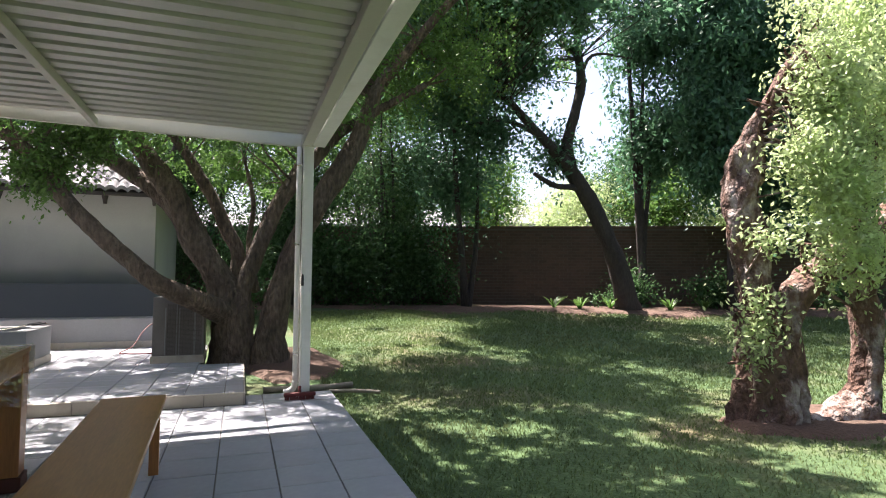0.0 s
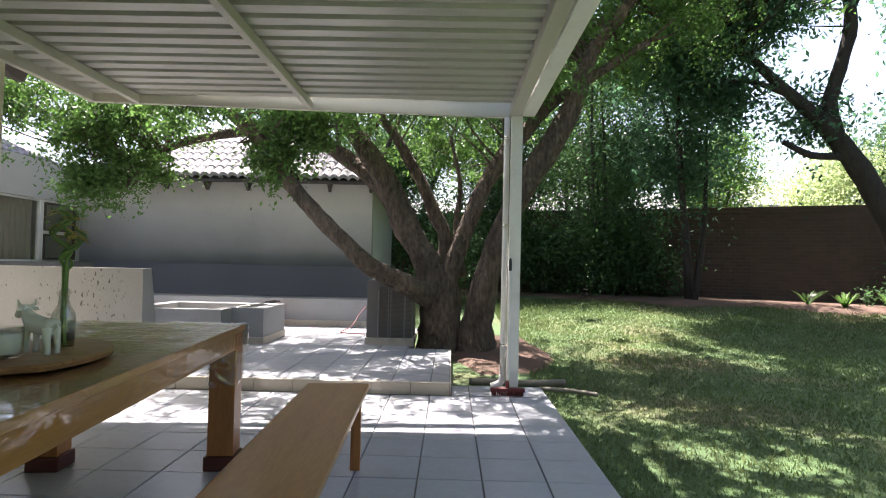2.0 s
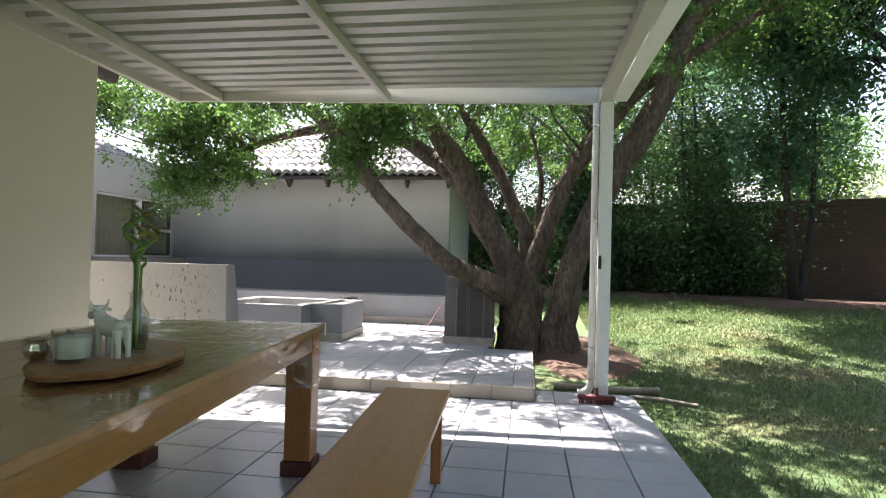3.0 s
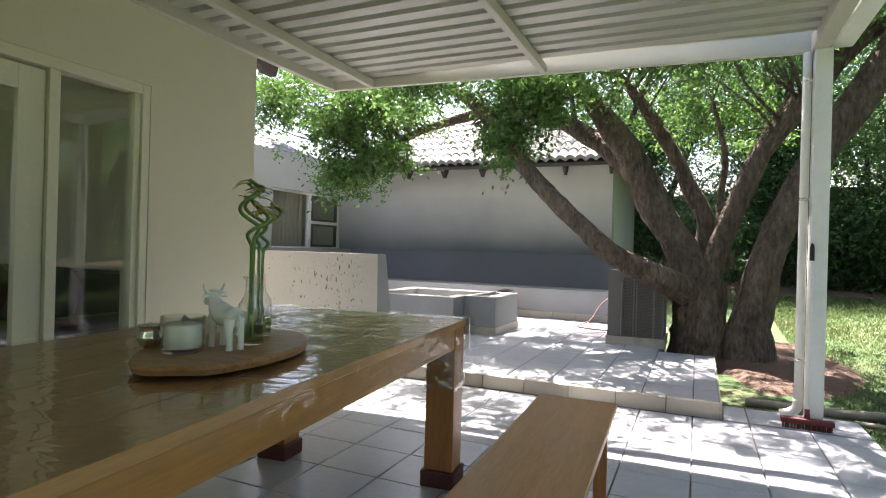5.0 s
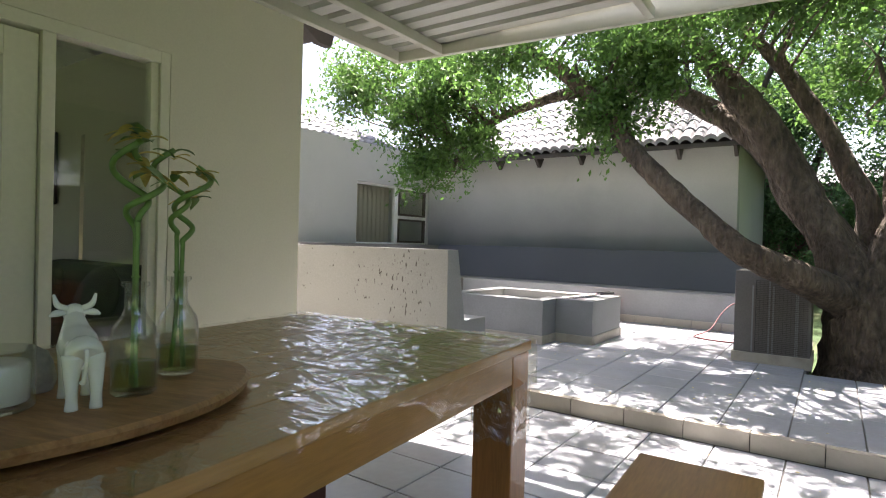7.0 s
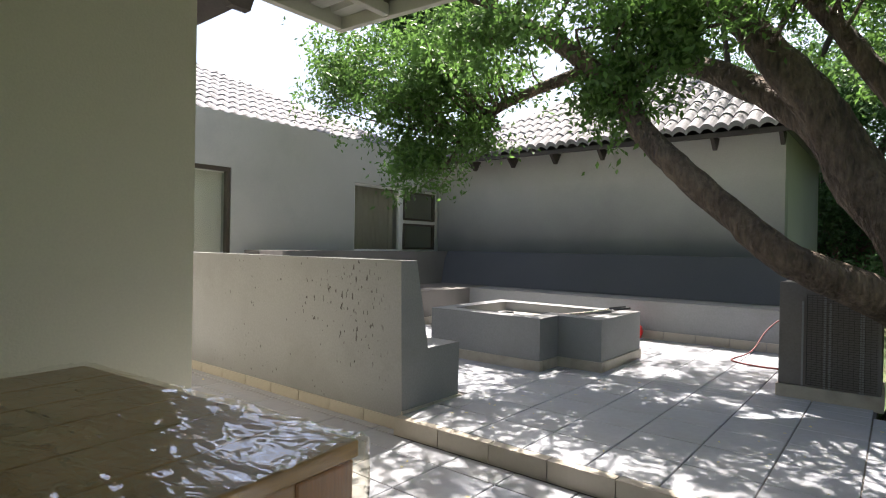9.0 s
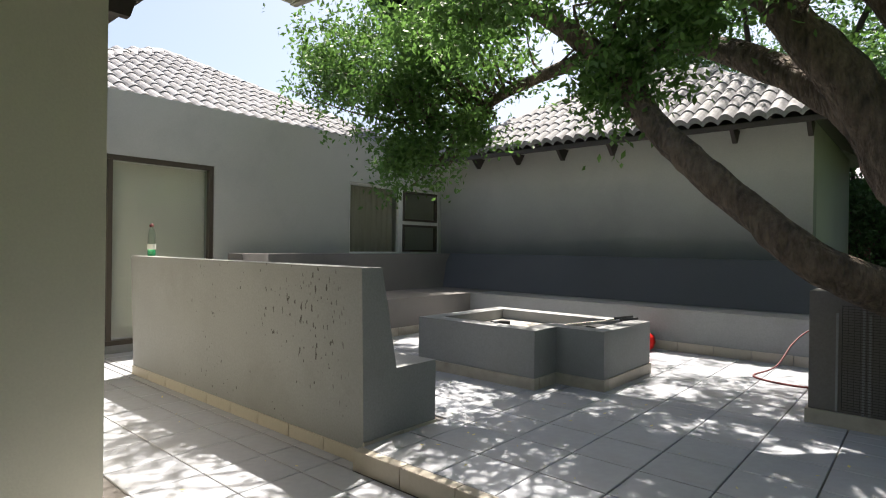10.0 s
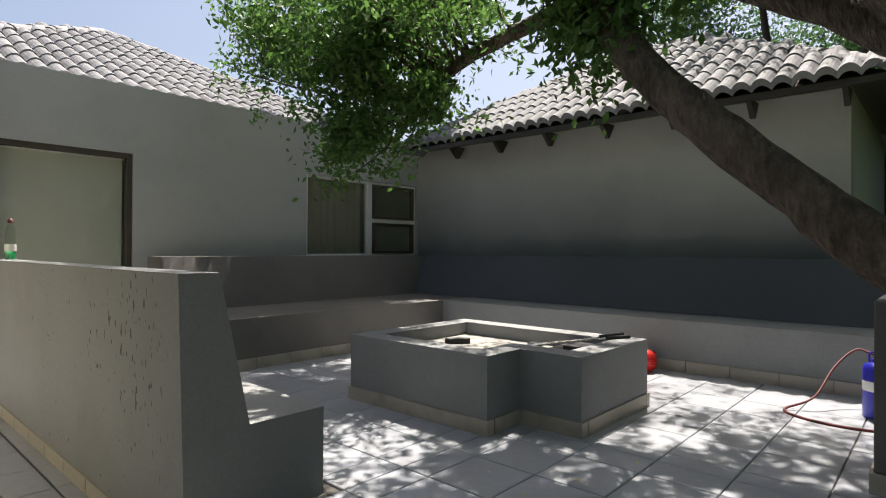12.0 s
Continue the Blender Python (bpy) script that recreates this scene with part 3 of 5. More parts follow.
# ---- verandah roof ----
def build_verandah():
    y1 = 5.8
    def end_y(x):
        return y1 + (x + 2.1) * 0.075
    bm = bmesh.new()
    pitch, amp = 0.165, 0.022
    ys = []
    y = -4.0
    while y < y1:
        ys += [(y, 0), (y + 0.05, 0), (y + 0.068, amp * 2), (y + 0.1, amp * 2), (y + 0.118, 0)]
        y += pitch
    xs = (-2.1, 1.62)
    rows = [[bm.verts.new((x, min(yy, end_y(x)), 2.575 + z)) for yy, z in ys] for x in xs]
    for i in range(len(ys) - 1):
        bm.faces.new((rows[0][i], rows[1][i], rows[1][i + 1], rows[0][i + 1]))
    ext = bmesh.ops.extrude_face_region(bm, geom=bm.faces[:])
    for v in ext["geom"]:
        if isinstance(v, bmesh.types.BMVert):
            v.co.z += 0.004
    structure("verandah_roof", bm, SHEET, "ribbed metal verandah roof sheeting")

    def beam(name, x0, ya, x1, yb, w, z0, z1, mat=BEAM):
        d = Vector((x1 - x0, yb - ya, 0))
        ob = structure(name, box(0, d.length, -w / 2, w / 2, z0, z1, 0.006), mat)
        ob.matrix_world = pose(x0, ya, 0, 0, 0, math.degrees(math.atan2(d.y, d.x)))
        return ob
    beam("roof_trim_end", -2.13, end_y(-2.13), 1.72, end_y(1.72), 0.045, 2.5, 2.66)
    beam("roof_beam_wall", -2.09, -4, -2.09, y1 - 0.03, 0.05, 2.5, 2.63)
    beam("roof_beam", -1.70, -4, -1.70, y1, 0.05, 2.5, 2.57)
    beam("roof_beam", -0.2, -4, -0.2, end_y(-0.2) - 0.03, 0.05, 2.5, 2.57)
    beam("roof_beam_edge", 1.64, -4, 1.64, end_y(1.64) - 0.03, 0.1, 2.5, 2.62)
    beam("roof_gutter", 1.77, -4, 1.77, end_y(1.7), 0.12, 2.52, 2.65, WHITE)
    beam("gutter_lip", 1.838, -4, 1.838, end_y(1.7), 0.014, 2.6, 2.665, WHITE)
    post = thing("verandah_post", (1.66, 6.04, 0), "white painted square steel verandah post on the patio tiles", "post")
    part("column", box(-0.05, 0.05, -0.05, 0.05, 0.0, 2.5, 0.006), WHITE, post)
    part("base_plate", box(-0.075, 0.075, -0.07, 0.07, 0.0, 0.012, 0.003), WHITE, post)


build_verandah()


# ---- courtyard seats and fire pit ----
PILLAR_PAINT = material("dark_grey_paint", (0.16, 0.148, 0.135), 0.8, 0.15, 1.5, 80, 0.35, dirt_or_light=(0.1, 0.1, 0.095), dirt_or_light_amount=0.5)
def build_seats():
    zt = 0.096
    structure("bench_wall_step", prism(bmesh.new(), [(5.955, -0.02), (6.52, -0.02), (6.52, 0.48), (6.19, 0.48), (6.07, 1.045), (5.925, 1.045)], "x", -4.74, -1.66), CEMENT_SPLASHED, "grey plastered low wall with a built-in bench, splashed dark")
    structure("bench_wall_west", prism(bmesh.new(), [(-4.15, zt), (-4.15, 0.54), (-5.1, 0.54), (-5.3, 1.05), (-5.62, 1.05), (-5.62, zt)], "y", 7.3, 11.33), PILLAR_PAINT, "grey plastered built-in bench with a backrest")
    structure("bench_wall_north", box(-4.148, 0.0, 10.03, 10.9, zt, 0.54, 0.004), CEMENT, "grey plastered built-in bench")
    structure("bench_back_north", prism(bmesh.new(), [(10.55, 0.545), (10.9, 1.06), (11.335, 1.06), (11.335, 0.545)], "x", -5.25, -0.02), BLUE_GREY_PAINT, "dark blue-grey backrest of the built-in bench")


build_seats()


def build_fire_pit():
    pit = thing("fire_pit", (-2.0, 8.2, 0.106), "grey plastered open fire pit on the terrace", "fire pit")
    def L(a, b, c, d):
        return (a + 2.0, b + 2.0, c - 8.2, d - 8.2)
    z1 = 0.44
    w = 0.16
    for r in ((-2.8, -1.62, 7.58, 7.58 + w), (-2.8, -2.8 + w, 7.58 + w, 8.8), (-2.8 + w, -1.22, 8.8 - w, 8.8),
              (-1.62 - w, -1.62, 7.58 + w, 7.9 + w), (-1.62, -1.22, 7.9, 7.9 + w), (-1.22 - w, -1.22, 7.9 + w, 8.8 - w)):
        part("pit_wall", box(*L(*r), 0.085, z1), CEMENT, pit)
    e = 0.012
    for r in ((-2.8 - e, -1.62 + e, 7.58 - e, 7.58 + 0.05), (-2.8 - e, -2.75, 7.64, 8.8 + e), (-2.74, -1.22 + e, 8.76, 8.8 + e),
              (-1.66, -1.62 + e, 7.64, 7.9 - e - 0.002), (-1.66, -1.22 + e, 7.9 - e, 7.95), (-1.26, -1.22 + e, 7.96, 8.75)):
        part("skirting", box(*L(*r), -0.004, 0.084), TILE_EDGE, pit, "cream tile skirting")
    part("ash_bed", box(*L(-2.64, -1.32, 7.95, 8.64), 0.0, 0.345), ASH, pit, "pale ash and coals")
    part("fire_grate", add_box(add_box(bmesh.new(), *L(-1.72, -1.34, 8.05, 8.62), 0.36, 0.375), *L(-1.62, -1.42, 8.4, 8.6), 0.375, 0.40), BLACK, pit, "sooty metal plate")
    rng = random.Random(4)
    for k in range(7):
        x, y = rng.uniform(-2.55, -1.8), rng.uniform(7.85, 8.55)
        log = thing("burnt_log", (x, y, 0.106 + 0.362), "charred log end lying in the fire pit ash", "log", "logs in the fire pit")
        a = rng.uniform(0, 3.1)
        dx, dy = math.cos(a) * 0.09, math.sin(a) * 0.09
        part("wood", tube(bmesh.new(), [(-dx, -dy, 0, 0.022), (0, 0, 0.004, 0.027), (dx, dy, 0, 0.02)], 8, 3, 0.3, k), BLACK, log, smooth=True)
    tongs = thing("braai_tongs", (-1.48, 8.3, 0.106 + z1), "long metal fire tongs resting on the pit rim", "tongs")
    part("arm", tube(bmesh.new(), [(-0.28, -0.2, -0.03, 0.007), (0, 0, 0.015, 0.007), (0.16, 0.12, 0.05, 0.008)], 8, 4), METAL, tongs, smooth=True)
    part("arm", tube(bmesh.new(), [(-0.3, -0.16, -0.03, 0.007), (0, 0.04, 0.015, 0.007), (0.22, 0.12, 0.05, 0.008)], 8, 4), METAL, tongs, smooth=True)
    part("handle", tube(bmesh.new(), [(0.12, 0.09, 0.045, 0.013), (0.24, 0.18, 0.065, 0.011)], 8, 3), BLACK, tongs, smooth=True)
    part("handle", tube(bmesh.new(), [(0.16, 0.1, 0.04, 0.013), (0.3, 0.14, 0.06, 0.011)], 8, 3), BLACK, tongs, smooth=True)


ASH = material("pale_ash", (0.42, 0.4, 0.36), 0.95, 0.3, 9, 60, 0.8, bump_size=0.02, dirt_or_light=(0.05, 0.045, 0.04), dirt_or_light_amount=0.9, dirt_or_light_scale=7)
build_fire_pit()


def build_pillar():
    p = thing("garden_pillar", (0.3, 8.38, 0.094), "grey plastered square pillar with a tiled foot beside the old tree", "pillar")
    part("shaft", box(-0.27, 0.32, -0.27, 0.3, 0.1, 0.83, 0.008), PILLAR_PAINT, p)
    part("foot", box(-0.285, 0.335, -0.285, 0.315, -0.004, 0.1, 0.003), TILE_EDGE, p, "cream tile foot")
    for k, x in enumerate((-0.13, 0.0, 0.03, 0.2, 0.215)):
        part("drip_channel", box(x, x + 0.012, -0.278, -0.268, 0.1, 0.83 if k % 2 else 0.7), CEMENT, p, "pale vertical run")
    rk = part("mesh_panel", box(-0.1, -0.096, -0.283, -0.279, 0.12, 0.75), BLACK, p, "thin wire mesh panel leaning on the pillar")
    bm = bmesh.new()
    for i in range(40):
        add_box(bm, -0.1, 0.3, -0.283, -0.281, 0.12 + i * 0.016, 0.123 + i * 0.016)
    for i in range(14):
        add_box(bm, -0.1 + i * 0.03, -0.098 + i * 0.03, -0.285, -0.283, 0.12, 0.75)
    part("wire", bm, FASCIA, rk, kind="stuff")


build_pillar()


def build_court_items():
    b = thing("gas_bottle", (-0.04, 9.5, 0.106), "blue cylindrical water jug with a white band standing on the terrace", "jug")
    part("body", lathe(bmesh.new(), [(0.085, 0), (0.095, 0.012), (0.095, 0.3), (0.085, 0.325), (0.05, 0.345)], 28), BLUE, b, smooth=True)
    part("band", lathe(bmesh.new(), [(0.0962, 0.17), (0.0968, 0.175), (0.0968, 0.225), (0.0962, 0.23)], 28, cap=False), WHITE_PLASTIC, b, "white band", smooth=True)
    part("collar", lathe(bmesh.new(), [(0.05, 0.343), (0.052, 0.36), (0.03, 0.365), (0.028, 0.385), (0.0, 0.386)], 20, cap=False), BLUE, b, smooth=True)
    part("handle", tube(bmesh.new(), [(-0.06, 0, 0.33, 0.006), (-0.05, 0, 0.4, 0.006), (0.05, 0, 0.4, 0.006), (0.06, 0, 0.33, 0.006)], 8, 5), BLUE, b, smooth=True)
    h = thing("garden_hose", (-0.4, 9.3, 0.11), "thin red hose looped on the terrace tiles", "hose")
    part("hose_length", tube(bmesh.new(), [(0.3, 0.5, 0.34, 0.007), (0.2, 0.5, 0.36, 0.007), (0.1, 0.35, 0.25, 0.007), (0.02, 0.12, 0.08, 0.007), (-0.12, 0.0, 0.005, 0.009), (-0.02, -0.14, 0.004, 0.009), (0.2, -0.2, 0.004, 0.009), (0.45, -0.15, 0.004, 0.009), (0.6, -0.12, 0.004, 0.009)], 8, 8), RED_DARK, h, smooth=True)
    r = thing("red_lantern", (-1.66, 9.84, 0.106), "round ribbed red plastic basket standing by the bench", "basket")
    part("shell", lathe(bmesh.new(), [(0.05, 0), (0.085, 0.03), (0.1, 0.09), (0.085, 0.15), (0.055, 0.18)], 24), RED, r, smooth=True)
    for k in range(7):
        z = 0.03 + k * 0.02
        rr = 0.101 - abs(z - 0.09) * 0.22
        part("rib", lathe(bmesh.new(), [(rr, z), (rr + 0.006, z + 0.004), (rr, z + 0.008)], 24, cap=False), RED, r, smooth=True)
    s = thing("soap_bottle", (-4.5, 6.0, 1.045), "clear plastic soap bottle with small cap on the low wall", "bottle")
    s.scale = (1.2, 1.2, 1.2)
    part("body", lathe(bmesh.new(), [(0.033, 0.0), (0.038, 0.01), (0.038, 0.09), (0.03, 0.12), (0.034, 0.15), (0.03, 0.18), (0.014, 0.2), (0.012, 0.215)], 20, sx=1.0, sy=0.7), CLEAR_PLASTIC, s, smooth=True)
    part("soap", lathe(bmesh.new(), [(0.03, 0.004), (0.035, 0.012), (0.035, 0.05)], 20, sx=1.0, sy=0.7), GREEN_SOAP, s, "green soap left at the bottom", smooth=True)
    part("label", lathe(bmesh.new(), [(0.0392, 0.05), (0.0395, 0.055), (0.0395, 0.088), (0.0392, 0.09)], 20, sx=1.0, sy=0.7, cap=False), WHITE_PLASTIC, s, "white paper label", smooth=True)
    part("cap", lathe(bmesh.new(), [(0.015, 0.212), (0.015, 0.228), (0.008, 0.231), (0.006, 0.238), (0.0, 0.239)], 16, cap=False), RED_DARK, s, "small dark cap", smooth=True)


CLEAR_PLASTIC = thin_glass("clear_plastic", (0.82, 0.88, 0.84), 0.05)
build_court_items()


# ---- roofs ----
def tile_mesh(width=0.33, length=0.37):
    """One wavy roof tile, its lower edge at y = 0, falling towards y = 0."""
    bm = bmesh.new()
    n = 12
    rows = []
    for y, dz in ((0.0, -0.03), (0.0, 0.042), (length, 0.0)):
        row = []
        for i in range(n + 1):
            x = width * i / n
            row.append(bm.verts.new((x - width / 2, y, 0.06 * abs(math.sin(2 * math.pi * x / width)) ** 0.8 + dz)))
        rows.append(row)
    for a, b in zip(rows, rows[1:]):
        for i in range(n):
            bm.faces.new((a[i], a[i + 1], b[i + 1], b[i]))
    return mesh_of("roof_tile", bm, ROOF_TILE, False)


TILE_ME = tile_mesh()


def roof_plane(parent, origin, turn, tan, width, rows, left_cut, right_cut):
    """Tiles of one slope: origin is the middle of its eave, turn the way the slope climbs; cuts narrow each row by that much a metre climbed."""
    ang = math.degrees(math.atan(tan))
    step, pitch = 0.32, 0.33
    rng = random.Random(int(width * 100))
    base = pose(*origin, 0, 0, turn) @ pose(0, 0, 0, ang, 0, 0)
    for r in range(rows):
        run = r * step * math.cos(radians(ang))
        x0, x1 = -width / 2 + left_cut * run, width / 2 - right_cut * run
        k = int((x1 - x0) / pitch)
        off = (x1 - x0 - k * pitch) / 2
        for i in range(k):
            ob = new("roof_tile", TILE_ME)
            ob.parent = parent
            ob.matrix_world = base @ pose(x0 + off + (i + 0.5) * pitch, r * step, 0.012 + rng.uniform(0, 0.004), rng.uniform(3.0, 4.0), rng.uniform(-0.4, 0.4), rng.uniform(-0.3, 0.3))


def cap_run(bm, a, b, r=0.1):
    """Half-round ridge caps overlapping from a up to b."""
    a, b = Vector(a), Vector(b)
    n = max(1, int((b - a).length / 0.38))
    d = (b - a) / n
    m = d.to_track_quat("Y", "Z").to_matrix().to_4x4()
    for k in range(n):
        o = Matrix.Translation(a + d * k) @ m
        ring = []
        for y, s in ((-0.02, 1.12), (d.length, 0.95)):
            ring.append([bm.verts.new(o @ Vector((math.cos(math.pi * i / 8) * r * s, y, math.sin(math.pi * i / 8) * r * s * 0.8))) for i in range(9)])
        for i in range(8):
            bm.faces.new((ring[0][i], ring[0][i + 1], ring[1][i + 1], ring[1][i]))
        bm.faces.new(ring[0])


def deck(name, corners, mat, label):
    bm = bmesh.new()
    vs = [bm.verts.new(c) for c in corners]
    f = bm.faces.new(vs)
    ext = bmesh.ops.extrude_face_region(bm, geom=[f])
    for v in ext["geom"]:
        if isinstance(v, bmesh.types.BMVert):
            v.co.z -= 0.05
    bmesh.ops.recalc_face_normals(bm, faces=bm.faces)
    return structure(name, bm, mat, label)


RX0, RX1, RY0, RY1, RZ, RT = -5.75, -0.08, 10.93, 15.3, 2.60, 0.62
RYM = (RY0 + RY1) / 2
RH = RZ + RT * (RYM - RY0)
HALF = RYM - RY0


def build_roofs():
    south = deck("roof_back_south", [(RX0, RY0, RZ), (RX1, RY0, RZ), (RX1 - HALF, RYM, RH), (RX0 + HALF, RYM, RH)], FASCIA, "hipped roof of grey wavy concrete tiles")
    east = deck("roof_back_east", [(RX1, RY0 + 0.002, RZ), (RX1, RY1, RZ), (RX1 - HALF, RYM, RH)], FASCIA, "hipped roof of grey wavy concrete tiles")
    deck("roof_back_west", [(RX0, RY1, RZ), (RX0, RY0 + 0.002, RZ), (RX0 + HALF, RYM, RH)], ROOF_TILE, "hipped roof of grey wavy concrete tiles")
    deck("roof_back_north", [(RX1, RY1, RZ), (RX0, RY1, RZ), (RX0 + HALF, RYM, RH), (RX1 - HALF, RYM, RH)], ROOF_TILE, "hipped roof of grey wavy concrete tiles")
    bm = bmesh.new()
    lift = 0.03
    cap_run(bm, (RX0, RY0, RZ + lift), (RX0 + HALF, RYM, RH + lift))
    cap_run(bm, (RX1, RY0, RZ + lift), (RX1 - HALF, RYM, RH + lift))
    cap_run(bm, (RX0 + HALF, RYM, RH + lift), (RX1 - HALF, RYM, RH + lift))
    ob = structure("roof_ridge", bm, ROOF_TILE, "half-round ridge caps")
    for k in range(8):
        x = -0.4 - k * 0.752
        if x > RX0 + 0.3:
            structure("rafter", prism(bmesh.new(), [(10.98, 2.585), (11.32, 2.585), (11.2, 2.42), (11.16, 2.42)], "x", x - 0.022, x + 0.022), FASCIA, "dark timber rafter end")
    structure("eave_batten", box(RX0, RX1, 10.9, 10.95, 2.535, 2.585), FASCIA)
    structure("eave_batten_east", box(RX1, RX1 + 0.05, 10.9, RY1, 2.5, 2.585), FASCIA)
    wx, p, a, t = -6.09, 7.94, 3.0, 0.52
    wz = 2.72
    west = deck("roof_west_slope", [(wx, p - a, wz), (wx, p + a, wz), (wx - a, p, wz + t * a)], FASCIA, "roof slope of pale wavy concrete tiles")
    deck("roof_west_north", [(wx, p + a, wz), (wx - 6, p + a, wz), (wx - 6, p, wz + t * a), (wx - a, p, wz + t * a)], ROOF_TILE, "roof slope of pale wavy concrete tiles")
    deck("roof_west_south", [(wx - 6, p - a, wz), (wx, p - a, wz), (wx - a, p, wz + t * a), (wx - 6, p, wz + t * a)], ROOF_TILE, "roof slope of pale wavy concrete tiles")
    bm = bmesh.new()
    cap_run(bm, (wx, p + a, wz + lift), (wx - a, p, wz + t * a + lift))
    cap_run(bm, (wx, p - a, wz + lift), (wx - a, p, wz + t * a + lift))
    structure("roof_ridge_west", bm, ROOF_TILE, "half-round ridge caps")
    # eave of the house over its side wall
    structure("house_eave", prism(bmesh.new(), [(4.4, 2.95), (5.32, 2.6), (5.32, 2.64), (4.4, 3.05)], "x", -6.6, -2.2), FASCIA, "dark timber house eave")
    for k in range(6):
        x = -2.32 - k * 0.72
        structure("rafter", prism(bmesh.new(), [(4.861, 2.78), (5.3, 2.6), (5.27, 2.5), (5.15, 2.5), (4.861, 2.66)], "x", x - 0.03, x + 0.03), FASCIA, "dark timber rafter end")
    # Roof body and gable out of view, added to block western sky.
    structure("house_roof_slope", prism(bmesh.new(), [(4.4, 2.98), (4.4, 3.05), (0.0, 4.9), (-5.3, 2.75), (-5.3, 2.68), (0.0, 4.82)], "x", -7.6, -2.14), ROOF_TILE, "unseen pitched roof added over the house")
    structure("house_gable", prism(bmesh.new(), [(4.35, 3.105), (0.0, 4.8), (-4.95, 3.105)], "x", -2.36, -2.16), PLASTER, "unseen cream plastered gable added to the house")
    roof_plane(south, ((RX0 + RX1) / 2, RY0 - 0.03, RZ + 0.01), 0, RT, RX1 - RX0, 8, 1, 1)
    roof_plane(west, (wx, p, wz + 0.01), 90, t, 2 * a, 10, 1, 1)
    eave = structure("house_roof", prism(bmesh.new(), [(4.4, 3.06), (5.32, 2.65), (5.32, 2.655), (4.4, 3.07)], "x", -6.6, -2.2), ROOF_TILE, "grey wavy concrete roof tiles")
    roof_plane(eave, (-4.4, 5.36, 2.66), 180, 0.42, 4.4, 3, 0, 0)


# ---- table, bench and what stands on them ----
def build_table():
    t = thing("patio_table", (-0.08, 4.14, 0), "long varnished pine patio table under a clear plastic cover", "table", turn=5.5)
    t.scale = (1, 1, 1.03)
    for k in range(6):
        x1 = -0.003 - k * 0.1767
        part("top_plank", box(x1 - 0.1735, x1, -2.5, 0, 0.722, 0.752, 0.004), PINE_TOP, t)
    part("apron", box(-0.035, -0.012, -2.46, -0.02, 0.63, 0.72, 0.003), PINE, t)
    part("apron", box(-1.048, -1.025, -2.46, -0.02, 0.63, 0.72, 0.003), PINE, t)
    part("apron", box(-1.02, -0.04, -0.045, -0.02, 0.63, 0.72, 0.003), PINE, t)
    part("apron", box(-1.02, -0.04, -2.46, -2.435, 0.63, 0.72, 0.003), PINE, t)
    for x in (-0.147, -1.052):
        for y in (-0.147, -2.47):
            leg = part("leg", box(x, x + 0.139, y, y + 0.139, 0.075, 0.719, 0.006), PINE_LEG, t)
            part("foot", box(x - 0.014, x + 0.153, y - 0.014, y + 0.153, 0.0, 0.075, 0.008), FOOT, leg)
    c = thing("table_cover", (-0.08, 4.14, 0.7765), "clear wrinkled plastic film stretched over the table", "table cover", turn=5.5)
    bm = bmesh.new()
    nx, ny = 130, 400

    def crease(x, y, z):
        """Sharp ridges where the noise crosses zero."""
        return max(0.0, 1 - 5.5 * abs(noise.noise(Vector((x, y, z))))) ** 1.4

    def at(u, v):
        x, y = -1.07 + 1.08 * u, -2.52 + 2.53 * v
        bend = 0.05 * noise.noise(Vector((x * 3, y * 3, 5)))
        w = crease(x * 5 + 2 * bend, (y + bend) * 14, 0) + 0.7 * crease(x * 11 + y * 5, (y + bend) * 26, 1) + 0.35 * noise.noise(Vector((x * 5, y * 9, 2)))
        ease = min(1, max(0.1, (y + 1.3) / 0.45))
        return Vector((x, y, 0.004 + 0.006 * ease * w))
    grid = [[bm.verts.new(at(i / nx, j / ny)) for i in range(nx + 1)] for j in range(ny + 1)]
    for a, b in zip(grid, grid[1:]):
        for i in range(nx):
            bm.faces.new((a[i], a[i + 1], b[i + 1], b[i]))
    part("film_top", bm, FILM, c, smooth=True)
    bm = bmesh.new()
    rim = [(0.012, -2.52 + 2.53 * k / 160) for k in range(161)] + [(0.012 - 1.08 * k / 60, 0.012) for k in range(1, 61)]
    cols = []
    for k, (x, y) in enumerate(rim):
        n1 = noise.noise(Vector((x * 9, y * 9, 3))) * 0.002
        out = Vector((1, 0, 0)) if k <= 160 else Vector((0, 1, 0))
        drop = 0.1 + 0.07 * max(0, 1 - abs(k - 158) / 9)
        cols.append([bm.verts.new(Vector((x, y, 0.003 - drop * q / 6)) + out * (0.003 + abs(n1) * q / 3 + 0.0022 * noise.noise(Vector((x * 40 + q * 0.4, y * 40 + x * 20, q * 0.8))) * (q > 0))) for q in range(7)])
    for a, b in zip(cols, cols[1:]):
        for q in range(6):
            bm.faces.new((a[q], a[q + 1], b[q + 1], b[q]))
    part("film_skirt", bm, SKIRT, c, smooth=True)


